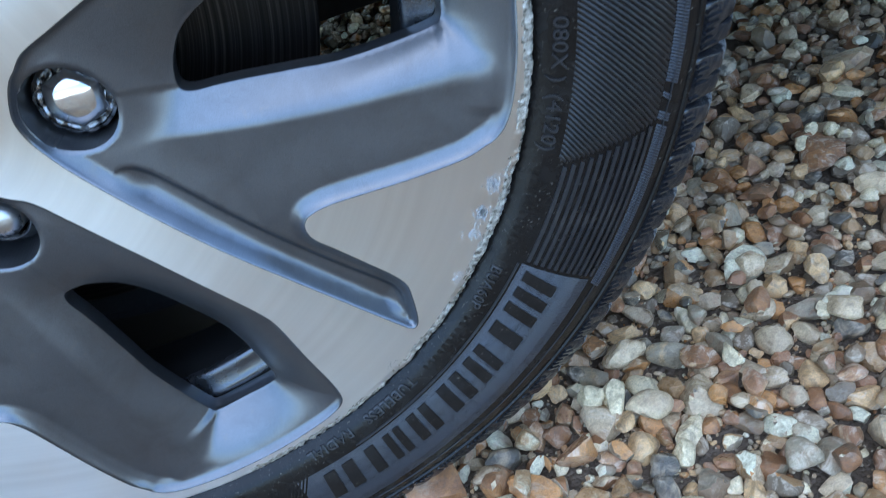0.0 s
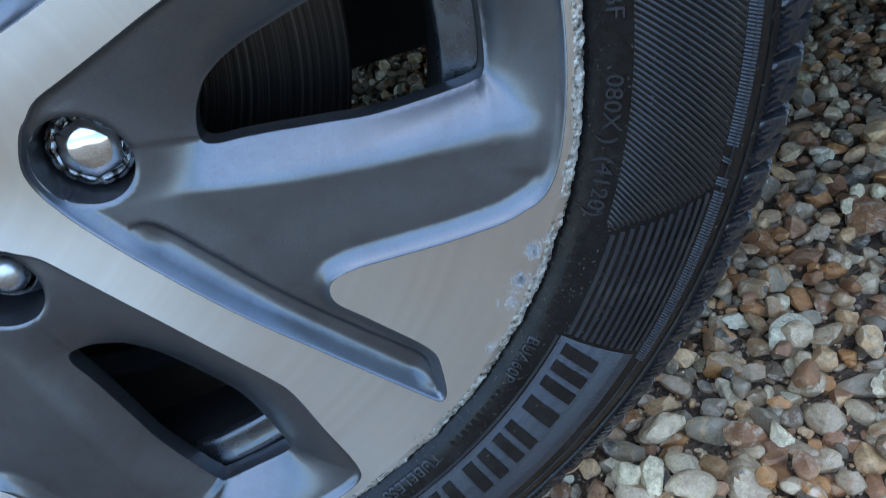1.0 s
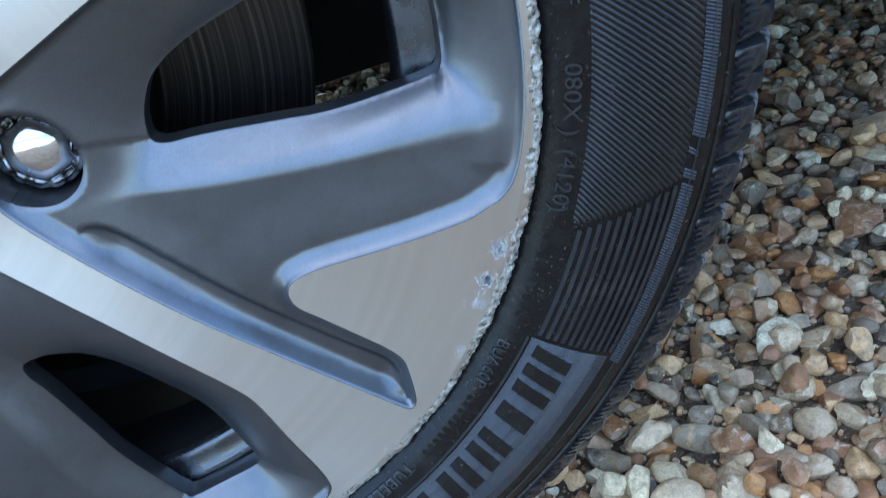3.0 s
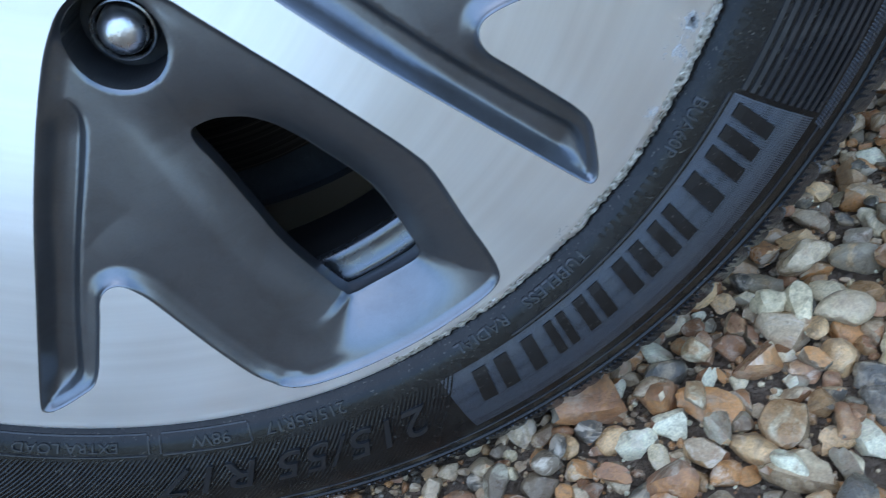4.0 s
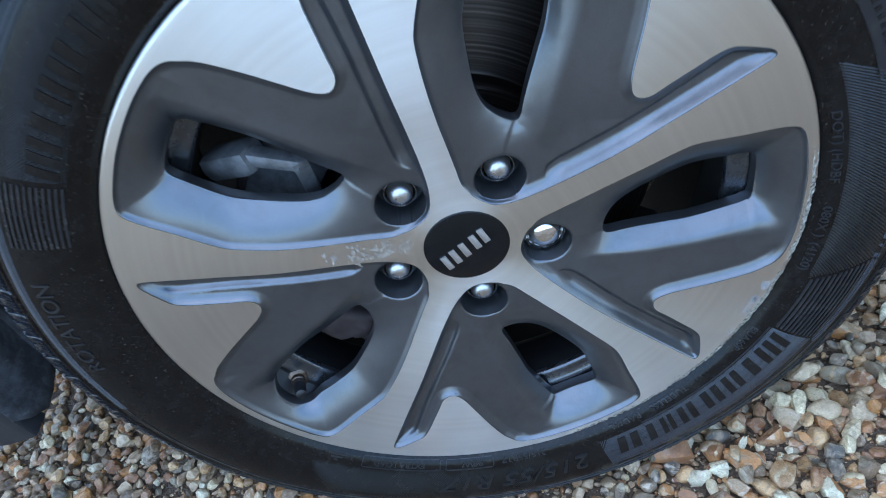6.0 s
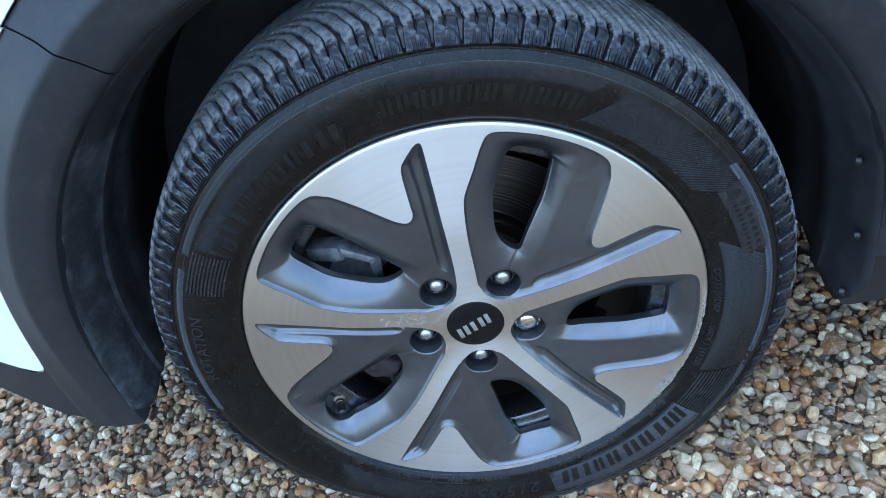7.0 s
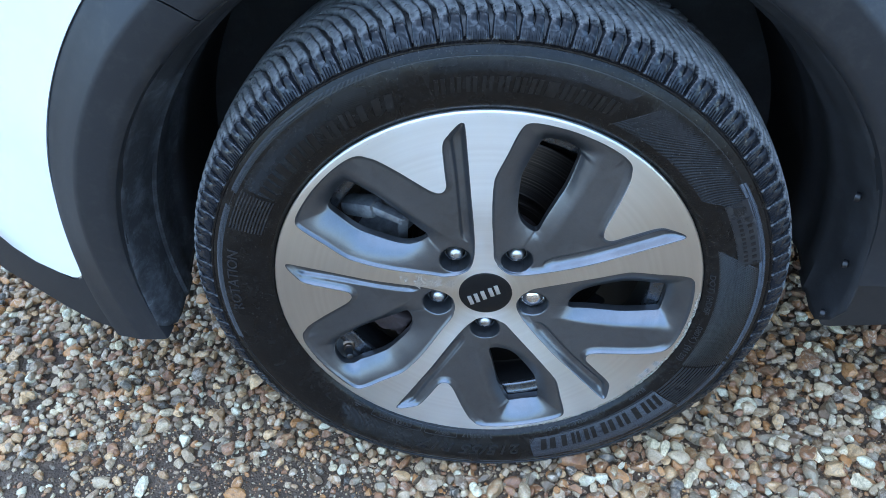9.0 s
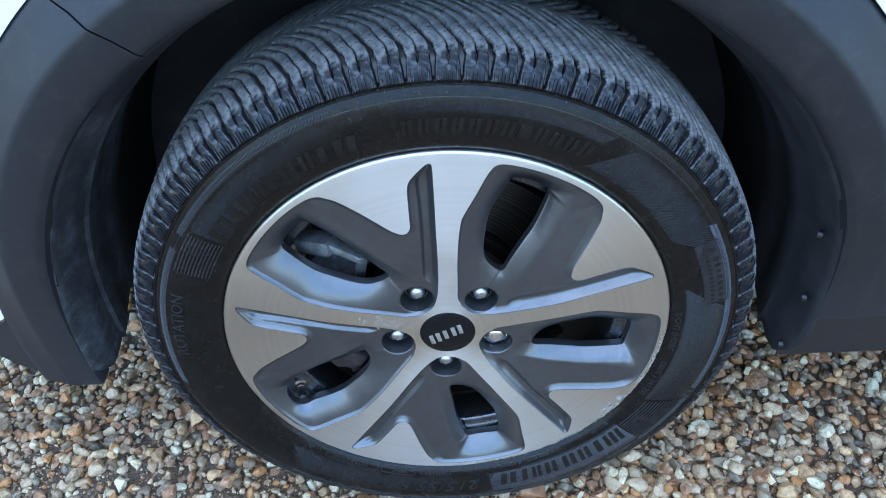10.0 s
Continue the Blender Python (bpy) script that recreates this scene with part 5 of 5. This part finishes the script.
def hull(name, outline2, y0, y1, material, label):
    """Plain closed bodywork: a side outline in x and z carried from y0 to y1, with rounded edges."""
    bm = bmesh.new()
    a = [bm.verts.new((x, y0, z)) for x, z in outline2]
    b = [bm.verts.new((x, y1, z)) for x, z in outline2]
    n = len(a)
    bm.faces.new(a)
    bm.faces.new(b[::-1])
    for i in range(n):
        bm.faces.new((a[i], b[i], b[(i + 1) % n], a[(i + 1) % n]))
    bmesh.ops.recalc_face_normals(bm, faces=bm.faces[:])
    bmesh.ops.bevel(bm, geom=bm.edges[:], offset=0.03, segments=3, profile=0.6, affect="EDGES")
    return part(name, from_bm(name, bm, material, True, 30), car, label)


# the rest of the bodywork, behind the wing
hull("bonnet", [(-0.93, 0.94), (-0.93, 1.01), (0.88, 1.06), (0.88, 0.98)], 0.012, 1.72, WHITE, "white painted bonnet")
hull("nose", [(-0.93, 0.40), (-0.93, 0.93), (-0.70, 0.93), (-0.70, 0.40)], 0.34, 1.50, WHITE, "white painted nose")
hull("cabin", [(0.92, 0.34), (0.92, 1.05), (1.55, 1.52), (2.75, 1.55), (3.25, 1.15), (3.25, 0.34)], 0.012, 1.72, WHITE, "white painted cabin shell")
# ---------------------------------------------------------------- ground
def ground_z(x, y):
    return 0.004 * noise.noise(Vector((x * 3.1, y * 3.1, 0))) + 0.0015 * noise.noise(Vector((x * 21, y * 21, 4)))


gv, gf = [], []
xs = np.r_[-400, -120, -40, -12, -5, -2.4, np.arange(-1.6, 1.61, 0.02), 2.4, 5, 12, 40, 120, 400]
ys = np.r_[-400, -120, -40, -12, -5, -2.4, np.arange(-1.2, 1.41, 0.02), 2.4, 5, 12, 40, 120, 400]
for x in xs:
    gv += [(x, y, ground_z(x, y) - 0.006) for y in ys]
gf = [(i * len(ys) + j, (i + 1) * len(ys) + j, (i + 1) * len(ys) + j + 1, i * len(ys) + j + 1) for i in range(len(xs) - 1) for j in range(len(ys) - 1)]
ground = new("ground", mesh_of("ground", gv, gf, SOIL))
tagged(ground, "gritty brown soil under the gravel", "ground", kind="structure")

rng = np.random.default_rng(11)


def unit_ball(level):
    bm = bmesh.new()
    bmesh.ops.create_icosphere(bm, subdivisions=level, radius=1)
    v = np.array([tuple(p.co) for p in bm.verts])
    f = np.array([[q.index for q in p.verts] for p in bm.faces])
    bm.free()
    return v / np.linalg.norm(v, axis=1)[:, None], f


def pebble(v):
    """A broken, slightly rolled stone: a ball cut by random planes with softened edges."""
    n = rng.normal(size=(rng.integers(8, 15), 3))
    n /= np.linalg.norm(n, axis=1)[:, None]
    h = rng.uniform(0.46, 0.82, len(n))
    d = v @ n.T
    cut = np.where(d > 0.05, h / np.maximum(d, 0.05), 9.0)
    p = rng.choice([14.0, 24.0, 40.0, 80.0])
    r = ((cut ** -p).sum(1) + 1.02 ** -p) ** (-1 / p)
    for _ in range(4):
        c, w, deep = rng.normal(size=3), rng.uniform(0.22, 0.5), rng.uniform(-0.05, 0.15)
        c /= np.linalg.norm(c)
        r -= deep * np.exp(-((v - c) ** 2).sum(1) / (2 * w * w))
    for k, amp in ((3.0, 0.04), (6.0, 0.022), (11.0, 0.012)):
        r *= 1 + amp * np.sin(v @ rng.normal(size=3) * k + rng.uniform(0, 6))
    return v * r[:, None] * np.array([1.0, rng.uniform(0.58, 0.95), rng.uniform(0.45, 0.8)])


def spin(rng):
    yaw, tilt, head = rng.uniform(0, math.tau), rng.normal(0, 0.35), rng.uniform(0, math.tau)
    return np.array((Euler((0, 0, head)).to_matrix() @ Euler((tilt, 0, 0)).to_matrix() @ Euler((0, 0, yaw)).to_matrix()))


mid_v, mid_f = unit_ball(3)
low_v, low_f = unit_ball(2)
grit_v, grit_f = unit_ball(1)
KINDS = 28
state = rng.bit_generator.state
shapes = {}
for key, v in (("mid", mid_v), ("low", low_v)):
    rng.bit_generator.state = state
    shapes[key] = [pebble(v) for _ in range(KINDS)]

# scatter: large stones first, smaller ones fill the gaps
CELL = 0.05
taken = {}


def room(x, y, r, z, tight):
    for i in range(int(math.floor(x / CELL)) - 1, int(math.floor(x / CELL)) + 2):
        for j in range(int(math.floor(y / CELL)) - 1, int(math.floor(y / CELL)) + 2):
            for (a, b, c, _) in taken.get((i, j), ()):
                if (x - a) ** 2 + (y - b) ** 2 < (tight * (r + c)) ** 2:
                    return False
    return True


def tyre_gap(x, y, r):
    """Height of the tyre's underside over a place of the ground."""
    if y < -0.012 - r or y > 0.206 + r or abs(x) > 0.33:
        return 1.0
    k = 0.334 if 0.02 < y < 0.17 else 0.318 if -0.002 < y < 0.19 else 0.300
    return AXLE.z - math.sqrt(k * k - min(abs(x) , k) ** 2) if abs(x) < k else 1.0


def density(x, y):
    """Bare patches of soil where the wheels have pushed the stones aside."""
    n = noise.noise(Vector((x * 4.0, y * 4.0, 7.7)))
    bare = smooth01(np.array(n), 0.1, 0.5) * 0.25
    bare += 0.72 * float(smooth01(np.array(-x), 0.0, 0.25)) * float(smooth01(np.array(-y), -0.03, 0.10))
    bare += 0.95 * math.exp(-(((x + 0.42) / 0.30) ** 2 + ((y + 0.03) / 0.12) ** 2))
    return 1 - min(0.9, float(bare))


X0, X1, Y0, Y1 = -1.15, 1.15, -0.42, 1.15
stones = []
for lo, hi, count, tight in ((0.0135, 0.0185, 100, 0.92), (0.0095, 0.0135, 2300, 0.76), (0.0068, 0.0095, 22000, 0.70), (0.0045, 0.0068, 40000, 0.68), (0.0018, 0.0042, 60000, 0.66)):
    xy = rng.uniform((X0, Y0), (X1, Y1), (count, 2))
    rad = rng.uniform(lo, hi, count)
    roll = rng.uniform(0, 1, count)
    for (x, y), r, u in zip(xy, rad, roll):
        if lo > 0.003 and u > density(x, y) or (lo > 0.009 and x < 0 and u > 0.18) or (lo > 0.006 and x < -0.02 and u > 0.62) or (lo < 0.0044 and (u > 0.25 + density(x, y) or y > 0.25 or y < -0.32 or x > 0.5 or x < -0.7)):
            continue
        if tyre_gap(x, y, r) < r * 0.9 or not room(x, y, r, 0, tight):
            continue
        taken.setdefault((int(math.floor(x / CELL)), int(math.floor(y / CELL))), []).append((x, y, r, 0))
        stones.append((x, y, r))
# a second, loose layer on top
for lo, hi, count in ((0.008, 0.012, 1900), (0.0055, 0.008, 4600)):
    xy = rng.uniform((X0, Y0), (X1, Y1), (count, 2))
    for (x, y), r in zip(xy, rng.uniform(lo, hi, count)):
        if tyre_gap(x, y, r) > 0.03 and rng.uniform() < 0.55 * density(x, y):
            stones.append((x, y, -r))

near_key = lambda s: math.hypot((s[0] - 0.17) / 1.3, s[1] + 0.02)
stones.sort(key=near_key)
stone_meshes = []
for i, p in enumerate(shapes["mid"]):
    stone_meshes.append(sharp(mesh_of("stone", p * 0.012, mid_f, STONE), 30))
packed = {"mid": [[], [], 0], "low": [[], [], 0]}
for i, (x, y, r) in enumerate(stones):
    top = r < 0
    r = abs(r)
    kind = int(rng.integers(KINDS))
    m = spin(rng) * (r / 0.68)
    z = ground_z(x, y) - 0.006 + r * (0.28 + 0.3 * rng.uniform()) + (0.010 if top else 0)
    if i < 300:
        part("stone", stone_meshes[kind], ground, "", Matrix.Translation((x, y, z)) @ Matrix((m / 0.012).tolist()).to_4x4())
        continue
    key = "mid" if i < 2500 and r > 0.004 else "low"
    src, fc = shapes[key][kind], mid_f if key == "mid" else low_f
    buf = packed[key]
    buf[0].append(src @ m.T + (x, y, z))
    buf[1].append(fc + buf[2])
    buf[2] += len(src)
# fine grit on the soil between the stones
grit_at = rng.uniform((-0.62, -0.30), (0.62, 0.12), (16000, 2))
for (x, y), r in zip(grit_at, rng.uniform(0.0006, 0.0019, len(grit_at))):
    if tyre_gap(x, y, r) > r:
        packed["low"][0].append((grit_v * rng.uniform(0.7, 1.25, (len(grit_v), 1))) @ (spin(rng) * r).T + (x, y, ground_z(x, y) - 0.006 + r * 0.5))
        packed["low"][1].append(grit_f + packed["low"][2])
        packed["low"][2] += len(grit_v)
for key in ("mid", "low"):
    v, f = np.vstack(packed[key][0]), np.vstack(packed[key][1])
    me = bpy.data.meshes.new("gravel")
    me.vertices.add(len(v))
    me.vertices.foreach_set("co", v.ravel())
    me.loops.add(f.size)
    me.loops.foreach_set("vertex_index", f.ravel().astype(np.int32))
    me.polygons.add(len(f))
    me.polygons.foreach_set("loop_start", np.arange(0, f.size, 3, dtype=np.int32))
    me.polygons.foreach_set("use_smooth", np.full(len(f), key == "mid"))
    me.update(calc_edges=True)
    if key == "mid":
        sharp(me, 32)
    me.materials.append(STONE)
    tagged(new("gravel", me), "mixed tan, grey and white flint gravel", "gravel", kind="stuff")
